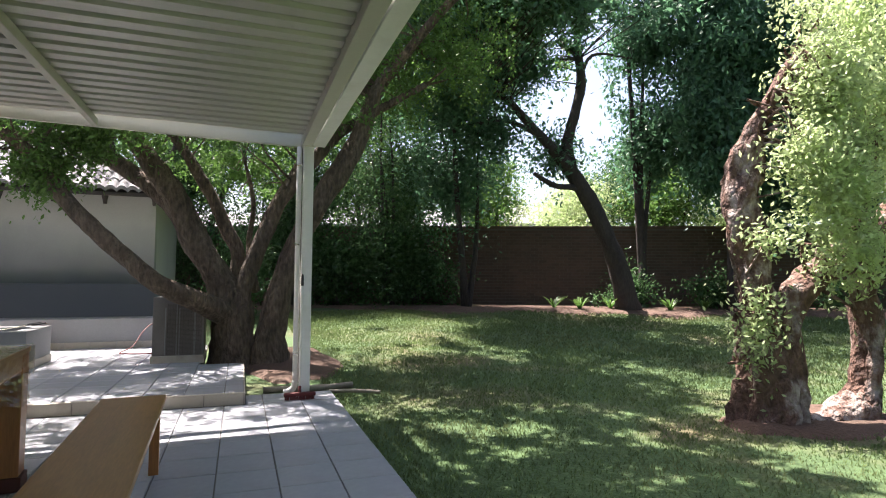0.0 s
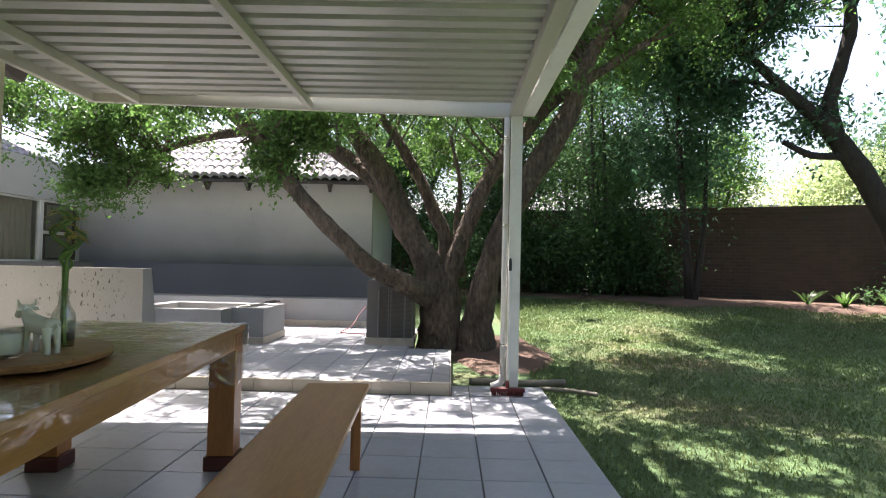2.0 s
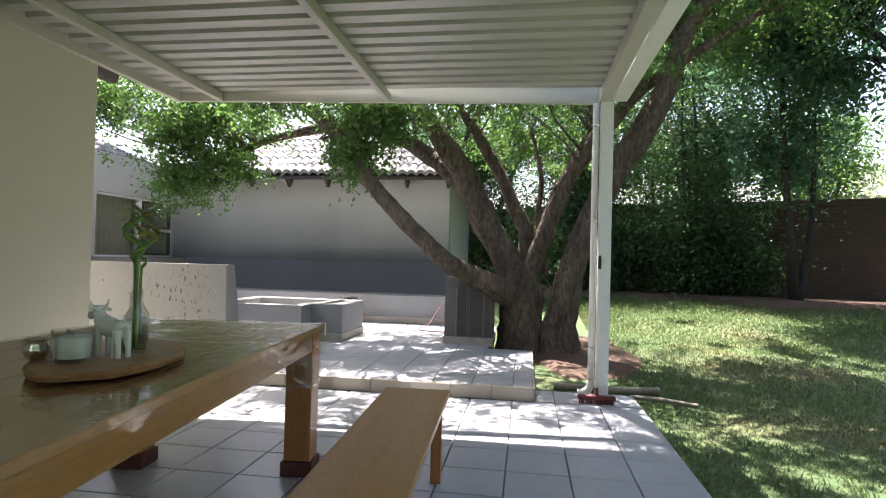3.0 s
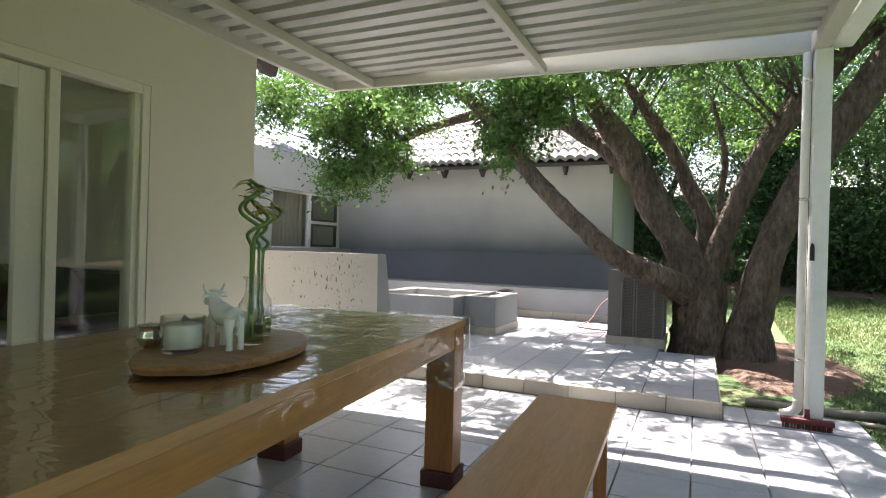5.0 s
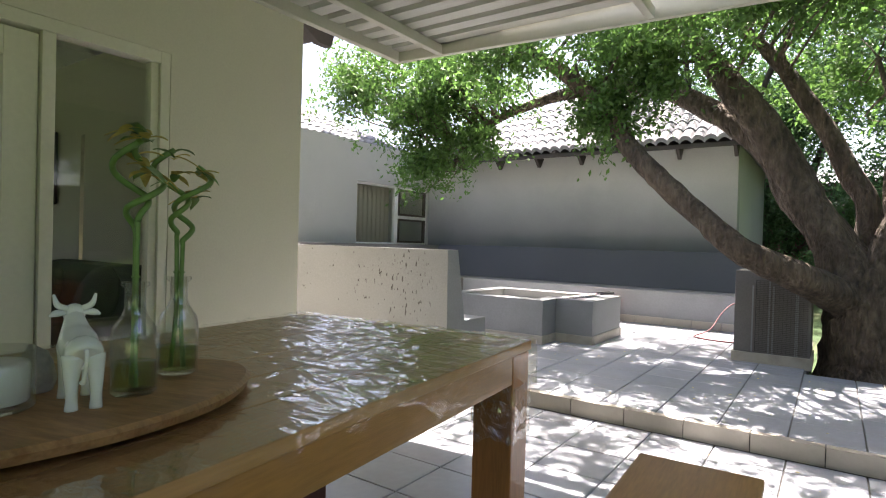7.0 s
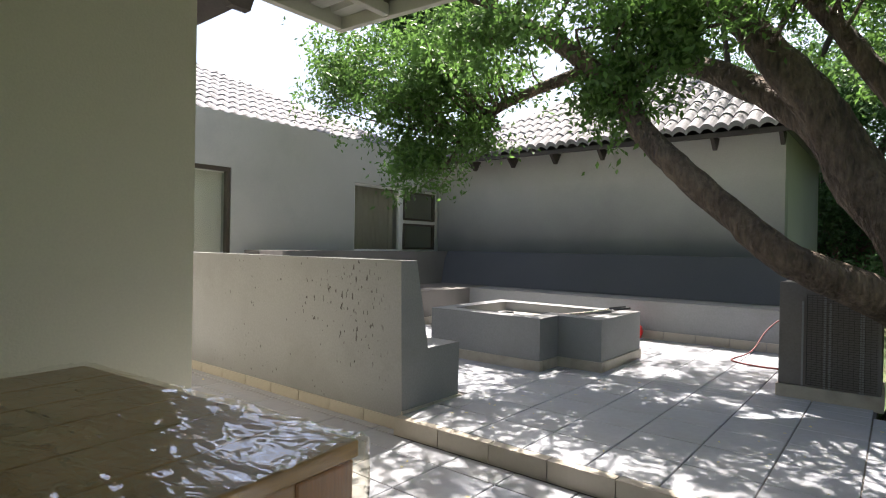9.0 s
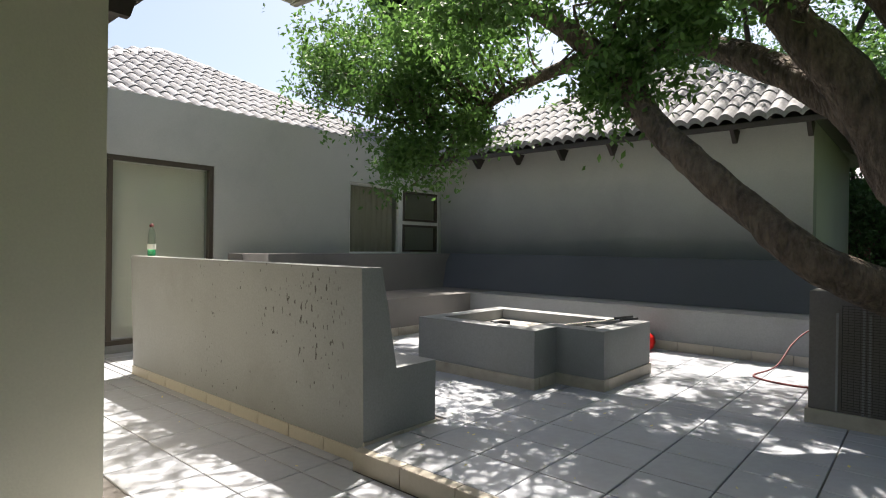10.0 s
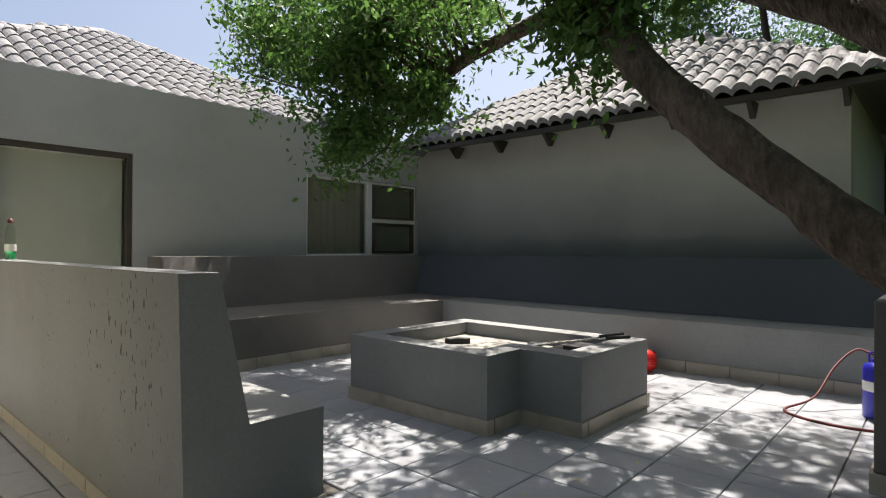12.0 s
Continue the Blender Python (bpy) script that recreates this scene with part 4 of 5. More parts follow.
def build_leg_wrap():
    """The film's loose end folded round the leg at the near corner of the table."""
    w = thing("leg_wrap", (-0.08, 4.14, 0.02), "clear wrinkled plastic film wrapped round the top of a table leg", "table cover", turn=5.5)
    bm = bmesh.new()
    x0, x1, y0, y1 = -0.149, -0.005, -0.149, -0.005
    loop = [(x0 + (x1 - x0) * k / 10, y0) for k in range(10)] + [(x1, y0 + (y1 - y0) * k / 10) for k in range(10)] + [(x1 - (x1 - x0) * k / 10, y1) for k in range(10)] + [(x0, y1 - (y1 - y0) * k / 10) for k in range(10)]
    rows = []
    for j in range(25):
        z = 0.44 + 0.18 * j / 24
        row = []
        for k, (x, y) in enumerate(loop):
            out = 0.004 + 0.012 * abs(noise.noise(Vector((x * 25, y * 25, z * 18)))) ** 1.2
            d = Vector((x - (x0 + x1) / 2, y - (y0 + y1) / 2, 0)).normalized()
            row.append(bm.verts.new(Vector((x, y, z - 0.03 * (j == 0) * noise.noise(Vector((x * 20, y * 20, 7))))) + d * out))
        rows.append(row)
    for a, b in zip(rows, rows[1:]):
        for k in range(len(loop)):
            bm.faces.new((a[k], a[(k + 1) % len(loop)], b[(k + 1) % len(loop)], b[k]))
    part("film_wrap", bm, FILM, w, smooth=True)


def build_bench():
    b = thing("patio_bench", (0.43, 4.31, 0), "plain varnished pine bench beside the table", "bench", turn=2.5)
    part("seat", box(-0.182, 0.182, -1.95, 0.0, 0.385, 0.42, 0.008), PINE, b)
    for y in (-0.22, -1.78):
        part("cross_rail", box(-0.15, 0.15, y - 0.02, y + 0.02, 0.33, 0.384, 0.003), PINE_LEG, b)
        for x in (-0.14, 0.14):
            part("leg", box(x - 0.027, x + 0.027, y - 0.055, y - 0.021, 0, 0.384, 0.004), PINE_LEG, b)


PINE_TOP = material("varnished_pine_planks", (0.5, 0.28, 0.12), 0.3, 0.3, 2.2, 20, 0.15, stretch=(7, 0.6, 6), island=-0.3)
build_table()
build_leg_wrap()
build_bench()

BT = 0.813


def build_board():
    b = thing("serving_board", (-0.315, 2.855, 0.7855), "thick oval wooden board on the patio table", "board", turn=15)
    bm = bmesh.new()
    n = 48
    loops = []
    for s, z in ((0.9, 0.0), (1.0, 0.006), (1.02, 0.02), (0.985, 0.028)):
        loops.append([])
        for i in range(n):
            w = 2 * math.pi * i / n
            r = 1 + 0.05 * noise.noise(Vector((math.cos(w) * 2, math.sin(w) * 2, 0)))
            loops[-1].append(bm.verts.new((math.cos(w) * 0.2 * r * s, math.sin(w) * 0.325 * r * s, z)))
    for a, c in zip(loops, loops[1:]):
        for i in range(n):
            bm.faces.new((a[i], a[(i + 1) % n], c[(i + 1) % n], c[i]))
    bm.faces.new(loops[-1])
    bm.faces.new(loops[0][::-1])
    part("slab", bm, BOARD, b)
    part("foot", box(0.03, 0.1, -0.02, 0.06, -0.006, 0.0), BOARD, b)


build_board()


def bamboo_vase(x, y, seed, height):
    v = thing("bottle_vase", (x, y, BT + 0.001), "clear glass bottle vase of water with spiral bamboo stalks", "vase", "vases on the board")
    v.scale = (0.95, 0.95, 0.95)
    outer = [(0.036, 0.0), (0.041, 0.006), (0.042, 0.1), (0.038, 0.125), (0.022, 0.15), (0.018, 0.165), (0.018, 0.2), (0.025, 0.206), (0.025, 0.212), (0.016, 0.212), (0.0155, 0.166), (0.0195, 0.15), (0.0355, 0.124), (0.0395, 0.1), (0.0385, 0.01), (0.0, 0.008)]
    bm = lathe(bmesh.new(), outer, 32, cap=False)
    bm.faces.new([q for q in bm.verts[:32]][::-1])
    part("glass_body", bm, CLEAR, v, "clear glass", smooth=True)
    part("water", lathe(bmesh.new(), [(0.0375, 0.0115), (0.0375, 0.06)], 24), WATER, v, "cloudy green water", smooth=True)
    r = random.Random(seed)
    for k in range(2):
        a0 = r.uniform(0, 6.28)
        bx, by = 0.006 * math.cos(a0), 0.006 * math.sin(a0)
        h = height * (1 - 0.06 * k)
        pts = [(bx * 2.5, by * 2.5, 0.014, 0.0055), (bx, by, 0.12, 0.0048), (bx, by, 0.24, 0.0048), (bx * 1.2, by * 1.2, h * 0.6, 0.0052)]
        for q in range(13):
            w = a0 + q * 0.72
            rad = 0.031 * min(1, q / 3)
            pts.append((bx + rad * math.cos(w) + (0.02 if k else -0.012) * q / 8, by + rad * math.sin(w) + 0.012 * q / 8 * (1 if k else -1), h * 0.62 + q * h * 0.0295, 0.0062))
        stalk = part("bamboo_stalk", tube(bmesh.new(), pts, 8, 3), BAMBOO, v, "green spiral bamboo stalk", smooth=True)
        for q in range(3):
            z0 = 0.1 + 0.06 * q
            part("node_ring", lathe(bmesh.new(), [(0.0062, z0), (0.0072, z0 + 0.002), (0.0062, z0 + 0.004)], 10, at=(bx, by), cap=False), BAMBOO, stalk, smooth=True)
        top = Vector(pts[-1][:3])
        for q in range(14):
            w = r.uniform(0, 6.28)
            ln, lift = r.uniform(0.035, 0.065), r.uniform(-0.2, 0.9)
            d = Vector((math.cos(w), math.sin(w), lift)).normalized()
            s = d.cross(Vector((0, 0, 1))).normalized()
            bm = bmesh.new()
            o = top - Vector((0, 0, 0.02 * r.random() + (0.05 if q > 6 else 0)))
            prev = None
            for i in range(6):
                t = i / 5
                c = o + d * ln * t - Vector((0, 0, 0.45 * ln * t * t))
                wd = 0.0105 * math.sin(math.pi * min(1, 0.12 + t * 0.88))
                pair = (bm.verts.new(c + s * wd), bm.verts.new(c - Vector((0, 0, 0.002))), bm.verts.new(c - s * wd))
                if prev:
                    bm.faces.new((prev[0], pair[0], pair[1], prev[1]))
                    bm.faces.new((prev[1], pair[1], pair[2], prev[2]))
                prev = pair
            part("bamboo_leaf", bm, BAMBOO_DRY if q % 3 else BAMBOO, stalk, "yellowing pointed leaf" if q % 3 else "green pointed leaf", smooth=True)


bamboo_vase(-0.275, 2.895, 2, 0.53)
bamboo_vase(-0.365, 3.03, 5, 0.5)


def build_bull():
    """A plain white animal ornament: one mesh of rounded pieces joined."""
    b = thing("bull_ornament", (-0.285, 2.81, BT + 0.001), "small white glazed ceramic bull figurine on the board", "figurine", turn=165)
    b.scale = (1.08, 1.08, 1.08)
    bm = bmesh.new()
    for pts in ([(-0.052, 0, 0.082, 0.012), (-0.045, 0, 0.085, 0.025), (-0.015, 0, 0.082, 0.026), (0.02, 0, 0.088, 0.029), (0.045, 0, 0.1, 0.024), (0.062, 0, 0.118, 0.017), (0.072, 0, 0.128, 0.014)],
                [(0.06, 0, 0.135, 0.008), (0.07, 0, 0.133, 0.0165), (0.088, 0, 0.122, 0.013), (0.102, 0, 0.112, 0.010), (0.106, 0, 0.109, 0.005)],
                [(-0.06, 0, 0.092, 0.003), (-0.066, 0, 0.075, 0.003), (-0.064, 0.003, 0.05, 0.003), (-0.06, 0.004, 0.043, 0.005)]):
        tube(bm, pts, 14, 5)
    for s in (-1, 1):
        tube(bm, [(0.068, s * 0.01, 0.14, 0.005), (0.066, s * 0.024, 0.147, 0.005), (0.066, s * 0.03, 0.165, 0.002)], 8, 5)
        tube(bm, [(0.064, s * 0.012, 0.134, 0.003), (0.062, s * 0.026, 0.134, 0.006), (0.06, s * 0.036, 0.13, 0.002)], 8, 4)
        tube(bm, [(0.04, s * 0.014, 0.085, 0.014), (0.042, s * 0.016, 0.05, 0.009), (0.043, s * 0.016, 0.02, 0.008), (0.045, s * 0.016, 0.0, 0.0095)], 12, 4)
        tube(bm, [(-0.035, s * 0.013, 0.08, 0.017), (-0.04, s * 0.016, 0.05, 0.011), (-0.045, s * 0.016, 0.02, 0.008), (-0.043, s * 0.016, 0.0, 0.0095)], 12, 4)
    part("figure", bm, CERAMIC, b, smooth=True)


build_bull()


def build_candles():
    c = thing("candle_glass", (-0.335, 2.705, BT + 0.001), "wide clear glass holder with a white pillar candle", "candle holder")
    bm = lathe(bmesh.new(), [(0.05, 0), (0.056, 0.005), (0.057, 0.05), (0.056, 0.098), (0.0535, 0.098), (0.0545, 0.05), (0.0535, 0.012), (0.0, 0.011)], 36, cap=False)
    bm.faces.new([q for q in bm.verts[:36]][::-1])
    part("glass_body", bm, CLEAR, c, "clear glass", smooth=True)
    part("candle", lathe(bmesh.new(), [(0.046, 0.013), (0.048, 0.017), (0.048, 0.072), (0.045, 0.077), (0.01, 0.073), (0.0, 0.072)], 32, cap=False), WAX, c, "white wax candle", smooth=True)
    part("wick", lathe(bmesh.new(), [(0.001, 0.072), (0.001, 0.083)], 6), BLACK, c)
    m = thing("metal_votive", (-0.455, 2.7, BT + 0.001), "small polished metal votive cup with a shell on top", "candle holder")
    part("cup", lathe(bmesh.new(), [(0.018, 0), (0.024, 0.004), (0.034, 0.022), (0.034, 0.038), (0.026, 0.052), (0.034, 0.062), (0.035, 0.064), (0.026, 0.058), (0.0, 0.055)], 28, cap=False), METAL, m, "polished metal", smooth=True)
    r = thing("shell_ornament", (-0.42, 2.79, BT + 0.001), "small rough grey shell ornament on the board", "ornament")
    bm = bmesh.new()
    lathe(bm, [(0.03, 0.0), (0.036, 0.02), (0.03, 0.05), (0.02, 0.068), (0.008, 0.08), (0.0, 0.082)], 20, cap=False)
    for v in bm.verts:
        v.co *= 1 + 0.16 * noise.noise(v.co * 70)
    part("shell", bm, STONE_GREY, r, smooth=True)


STONE_GREY = material("rough_grey_shell", (0.4, 0.38, 0.34), 0.8, 0.3, 20, 90, 0.6)
build_candles()


OLD_PIPE = material("weathered_pipe", (0.2, 0.18, 0.14), 0.85, 0.3, 12, 60, 0.5)


def build_broom():
    b = thing("broom", (1.61, 5.93, 0), "dark red broom leaning on the white verandah post", "broom")
    part("head", box(-0.15, 0.15, -0.03, 0.03, 0.035, 0.07, 0.01), RED_DARK, b, "dark red broom head")
    bm = bmesh.new()
    rng = random.Random(3)
    for k in range(260):
        x, y = rng.uniform(-0.14, 0.14), rng.uniform(-0.024, 0.024)
        add_box(bm, x, x + 0.003, y, y + 0.003, 0.0, 0.036)
    part("bristle", bm, RED_DARK, b, kind="stuff")
    part("socket", tube(bmesh.new(), [(0, 0, 0.06, 0.018), (0.0, 0.01, 0.13, 0.014)], 12, 2), RED_DARK, b, smooth=True)
    part("handle", tube(bmesh.new(), [(0, 0.01, 0.1, 0.0115), (0.005, 0.035, 0.65, 0.0115), (0.01, 0.05, 1.16, 0.0115)], 12, 2), WHITE_PLASTIC, b, "white handle", smooth=True)
    part("grip", tube(bmesh.new(), [(0.01, 0.05, 1.1, 0.014), (0.01, 0.052, 1.19, 0.013), (0.01, 0.053, 1.215, 0.004)], 12, 2), BLACK, b, "black grip end", smooth=True)
    d = thing("downpipe", (1.575, 6.06, 0), "white round plastic downpipe with a shoe beside the verandah post", "downpipe")
    part("pipe", tube(bmesh.new(), [(0, 0, 2.5, 0.027), (0, 0, 1.2, 0.027), (0, 0, 0.14, 0.027)], 16, 2), WHITE_PLASTIC, d, smooth=True)
    part("shoe", tube(bmesh.new(), [(0, 0, 0.16, 0.031), (-0.01, 0, 0.1, 0.031), (-0.05, 0.01, 0.06, 0.033), (-0.1, 0.02, 0.045, 0.034)], 16, 4), WHITE_PLASTIC, d, "white elbow", smooth=True)
    for z in (0.42, 1.5, 2.3):
        part("clip", lathe(bmesh.new(), [(0.029, z), (0.031, z + 0.002), (0.031, z + 0.02), (0.029, z + 0.022)], 16, cap=False), METAL, d, "metal pipe clip", smooth=True)
    p = thing("drain_pipe", (1.3, 6.55, -0.03), "old pale ribbed drain pipe lying on the grass by the post", "pipe")
    part("pipe", tube(bmesh.new(), [(0, 0, 0.02, 0.035), (0.3, -0.05, 0.03, 0.035), (0.62, -0.02, 0.02, 0.035), (0.95, 0.06, 0.02, 0.035)], 12, 8, 0.05), OLD_PIPE, p, smooth=True)
    p = thing("drain_pipe", (1.95, 6.3, -0.03), "ribbed grey flexible pipe lying on the grass by the patio", "pipe")
    part("pipe", tube(bmesh.new(), [(0, 0, 0.02, 0.02), (0.25, -0.1, 0.03, 0.02), (0.5, -0.2, 0.02, 0.02)], 10, 12, 0.1), OLD_PIPE, p, smooth=True)


build_broom()


def build_room_things():
    s = thing("sofa", (-3.6, 4.0, 0.02), "dark upholstered sofa seen inside the room", "sofa", turn=0)
    part("seat", box(-0.9, 0.9, -0.45, 0.3, 0.1, 0.42, 0.05), SOFA, s)
    part("backrest", box(-0.9, 0.9, 0.3, 0.5, 0.1, 0.86, 0.06), SOFA, s)
    for x in (-1.05, 0.9):
        part("armrest", box(x, x + 0.15, -0.45, 0.5, 0.1, 0.6, 0.04), SOFA, s)
    for x in (-0.5, 0.35):
        c = thing("cushion", (-3.6 + x, 4.13, 0.66), "dark patterned cushion on the sofa", "cushion")
        bm = bmesh.new()
        lathe(bm, [(0.02, -0.09), (0.2, -0.05), (0.24, 0.0), (0.2, 0.05), (0.02, 0.09)], 20)
        bmesh.ops.rotate(bm, verts=bm.verts, matrix=Matrix.Rotation(radians(72), 3, "X"))
        part("cover", bm, SOFA, c, smooth=True)
    p = thing("picture", (-5.5, 4.59, 1.68), "dark framed picture on the room wall", "picture")
    part("frame", add_box(add_box(add_box(add_box(bmesh.new(), -0.4, 0.4, -0.03, 0.0, 0.27, 0.33, 0.004), -0.4, 0.4, -0.03, 0.0, -0.33, -0.27, 0.004), -0.4, -0.34, -0.03, 0, -0.27, 0.27, 0.004), 0.34, 0.4, -0.03, 0, -0.27, 0.27, 0.004), FASCIA, p)
    part("print", box(-0.34, 0.34, -0.012, -0.008, -0.27, 0.27), CURTAIN, p, "pale print")


build_room_things()


# ---- trees ----
OLD = tree("old_tree", "old spreading tree with a forked leaning trunk beside the terrace",
     [[(0.98, 8.5, -0.1, 0.42), (0.96, 8.45, 0.35, 0.30), (0.95, 8.45, 0.8, 0.26), (0.72, 8.48, 1.25, 0.185), (0.5, 8.5, 1.6, 0.17), (0.24, 8.5, 2.14, 0.16), (0.0, 8.5, 2.52, 0.15), (-0.32, 8.5, 3.0, 0.12), (-0.8, 8.4, 3.6, 0.08)],
      [(0.86, 8.3, 0.7, 0.16), (0.5, 7.85, 0.92, 0.125), (0.09, 7.65, 1.13, 0.108), (-0.27, 7.75, 1.44, 0.105), (-0.56, 7.8, 1.72, 0.095), (-0.87, 7.85, 2.04, 0.092), (-1.14, 7.9, 2.43, 0.09), (-1.6, 7.8, 2.9, 0.075), (-2.2, 7.7, 3.3, 0.05)],
      [(0.3, 8.5, 1.95, 0.12), (-0.1, 8.75, 2.38, 0.115), (-0.9, 9.0, 2.9, 0.1), (-1.7, 9.0, 3.02, 0.085), (-2.36, 8.93, 2.92, 0.06), (-2.9, 8.8, 2.72, 0.05), (-3.3, 8.7, 2.4, 0.03)],
      [(1.0, 8.6, 0.8, 0.12), (1.0, 8.7, 1.5, 0.1), (0.84, 8.7, 1.87, 0.09), (0.58, 8.7, 2.41, 0.08), (0.25, 8.7, 2.95, 0.065), (-0.1, 8.7, 3.4, 0.04)],
      [(0.98, 8.42, 0.6, 0.2), (1.1, 8.4, 1.11, 0.12), (1.43, 8.4, 2.0, 0.105), (1.71, 8.4, 2.52, 0.11), (2.06, 8.4, 2.96, 0.09), (2.5, 8.4, 3.4, 0.07), (3.6, 8.2, 4.1, 0.05)],
      [(1.42, 8.35, -0.1, 0.32), (1.45, 8.3, 0.4, 0.21), (1.64, 8.3, 1.27, 0.15), (2.0, 8.3, 2.14, 0.15), (2.4, 8.3, 2.79, 0.15), (2.65, 8.3, 3.3, 0.13), (2.9, 8.3, 4.0, 0.1), (3.6, 8.8, 5.0, 0.06)],
      # Limb added to carry unseen leaves over the lawn.
      [(2.9, 8.3, 4.0, 0.08), (4.0, 7.7, 5.4, 0.06), (5.4, 7.0, 6.4, 0.03)],
      [(-0.8, 8.4, 3.6, 0.08), (-1.4, 8.6, 4.4, 0.06), (-2.2, 9.2, 5.0, 0.03)],
      [(1.25, 8.5, 1.0, 0.06), (1.15, 8.9, 1.6, 0.045), (1.2, 9.1, 2.3, 0.035), (1.05, 9.2, 3.0, 0.02)],
      [(1.2, 8.6, 1.2, 0.05), (1.4, 9.0, 1.9, 0.04), (1.6, 9.2, 2.5, 0.03), (1.9, 9.3, 3.1, 0.02)]],
     BARK,
     # First two blobs: added above the view, for shade on the terrace.
     [(-1.1, 10.4, 4.6, 1.1, 0.6, 0.35, 45), (-2.0, 9.1, 4.8, 1.0, 0.6, 0.35, 45), (-1.3, 8.3, 3.75, 1.7, 1.5, 0.8, 190), (-3.6, 8.4, 3.1, 1.15, 0.95, 0.85, 330), (-4.9, 8.4, 3.3, 0.7, 0.6, 0.5, 110), (-3.7, 8.35, 2.2, 0.6, 0.4, 0.45, 80), (-3.0, 8.5, 2.4, 0.4, 0.35, 0.35, 30), (0.8, 8.8, 4.0, 1.9, 1.7, 0.85, 125), (2.8, 9.2, 4.5, 1.6, 1.7, 1.0, 240),
      (0.6, 7.4, 3.2, 1.5, 0.7, 0.4, 120), (-0.7, 7.8, 3.0, 0.9, 0.5, 0.35, 80), (1.9, 8.0, 3.5, 0.8, 0.6, 0.4, 90), (-1.15, 7.9, 2.5, 0.4, 0.2, 0.42, 70), (-0.75, 7.9, 2.75, 0.4, 0.3, 0.3, 24), (4.2, 8.6, 4.9, 1.3, 1.5, 0.8, 150), (-2.0, 7.5, 3.0, 0.8, 0.4, 0.3, 50),
      (1.0, 9.9, 3.0, 1.4, 0.8, 0.6, 80),
      # High leaf masses added mostly out of sight, to dapple terrace, patio and roof.
      (-1.6, 10.2, 5.0, 2.6, 1.5, 0.6, 95), (1.2, 10.4, 5.2, 1.8, 1.5, 0.6, 60), (-1.5, 7.3, 4.7, 2.2, 1.0, 0.45, 75), (1.0, 7.2, 4.9, 1.7, 1.0, 0.45, 45), (1.1, 7.0, 4.6, 1.5, 0.5, 0.3, 60), (-0.9, 7.1, 4.5, 1.2, 0.4, 0.3, 30), (-0.8, 12.8, 5.2, 2.0, 1.0, 0.5, 130),
      (-3.8, 7.4, 4.8, 1.3, 1.0, 0.4, 100)],
     0.068, LEAF, 3, per=46, clump=0.1)
# Second crown added above the view, to shade lawn, terrace and west bench.
crown(OLD, [(b[0] - 0.98, b[1] - 8.5, b[2], *b[3:]) for b in
            ((2.0, 5.2, 6.0, 1.9, 1.9, 0.4, 150), (3.2, 8.6, 6.8, 1.9, 2.2, 0.4, 155), (-1.2, 9.3, 5.3, 2.2, 1.3, 0.3, 18), (0.4, 8.9, 5.5, 1.2, 1.2, 0.3, 8), (-5.6, 10.7, 5.8, 1.2, 1.5, 0.3, 110), (-6.0, 11.6, 5.5, 0.9, 1.0, 0.3, 130), (-5.9, 10.4, 5.2, 0.7, 0.8, 0.25, 50), (1.2, 9.6, 6.6, 2.2, 1.8, 0.4, 14), (6.2, 10.0, 7.0, 2.0, 1.6, 0.4, 85), (4.4, 12.0, 7.4, 2.6, 1.7, 0.4, 85), (3.6, 6.3, 6.3, 1.3, 1.3, 0.3, 14), (7.6, 12.2, 7.4, 2.0, 1.6, 0.4, 34))],
      0.15, LEAF_DARK, 77, 0.13, 90, name="crown", droop=0.3)

tree("garden_tree", "tall dark leaning garden tree before the brick wall",
     [[(10.3, 12, 0.2, 0.32), (9.77, 12.0, 1.84, 0.22), (9.04, 12.0, 3.21, 0.2), (8.4, 12.0, 4.0, 0.16), (7.7, 12.0, 4.63, 0.11), (6.88, 12.0, 5.36, 0.08), (6.0, 12.0, 5.8, 0.04)],
      [(8.6, 12, 3.75, 0.15), (8.45, 12.0, 4.4, 0.14), (8.56, 12.0, 4.85, 0.13), (8.86, 12.0, 6.02, 0.11), (8.77, 12.0, 7.29, 0.09), (9.16, 12.0, 8.22, 0.05)],
      [(9.1, 12, 3.2, 0.1), (8.7, 12.0, 3.42, 0.08), (8.1, 12.0, 3.45, 0.07), (7.55, 12.0, 3.7, 0.05)],
      [(8.75, 12, 5.9, 0.06), (9.2, 12, 6.8, 0.04), (10.4, 12, 6.9, 0.02)],
      [(7.8, 12, 4.6, 0.07), (6.88, 12.0, 4.89, 0.05), (6.2, 12.0, 4.8, 0.03)]],
     # Last two blobs: high leaves added out of view, shading the lawn.
     BARK_DARK, [(5.6, 12.3, 7.4, 2.4, 2, 1.5, 200), (5.4, 12.2, 5.6, 1.6, 1.2, 1.2, 190), (7.4, 12.4, 6.4, 1.0, 0.8, 0.7, 60), (8.3, 12.3, 4.3, 0.8, 0.6, 0.5, 24), (6.4, 12.2, 4.7, 0.7, 0.6, 0.4, 30), (9.0, 11.5, 9.0, 3.2, 2.4, 1.0, 150), (6.6, 9.5, 6.8, 2.4, 1.6, 0.8, 100)], 0.13, LEAF_BLUE, 5, clump=0.26, per=60)

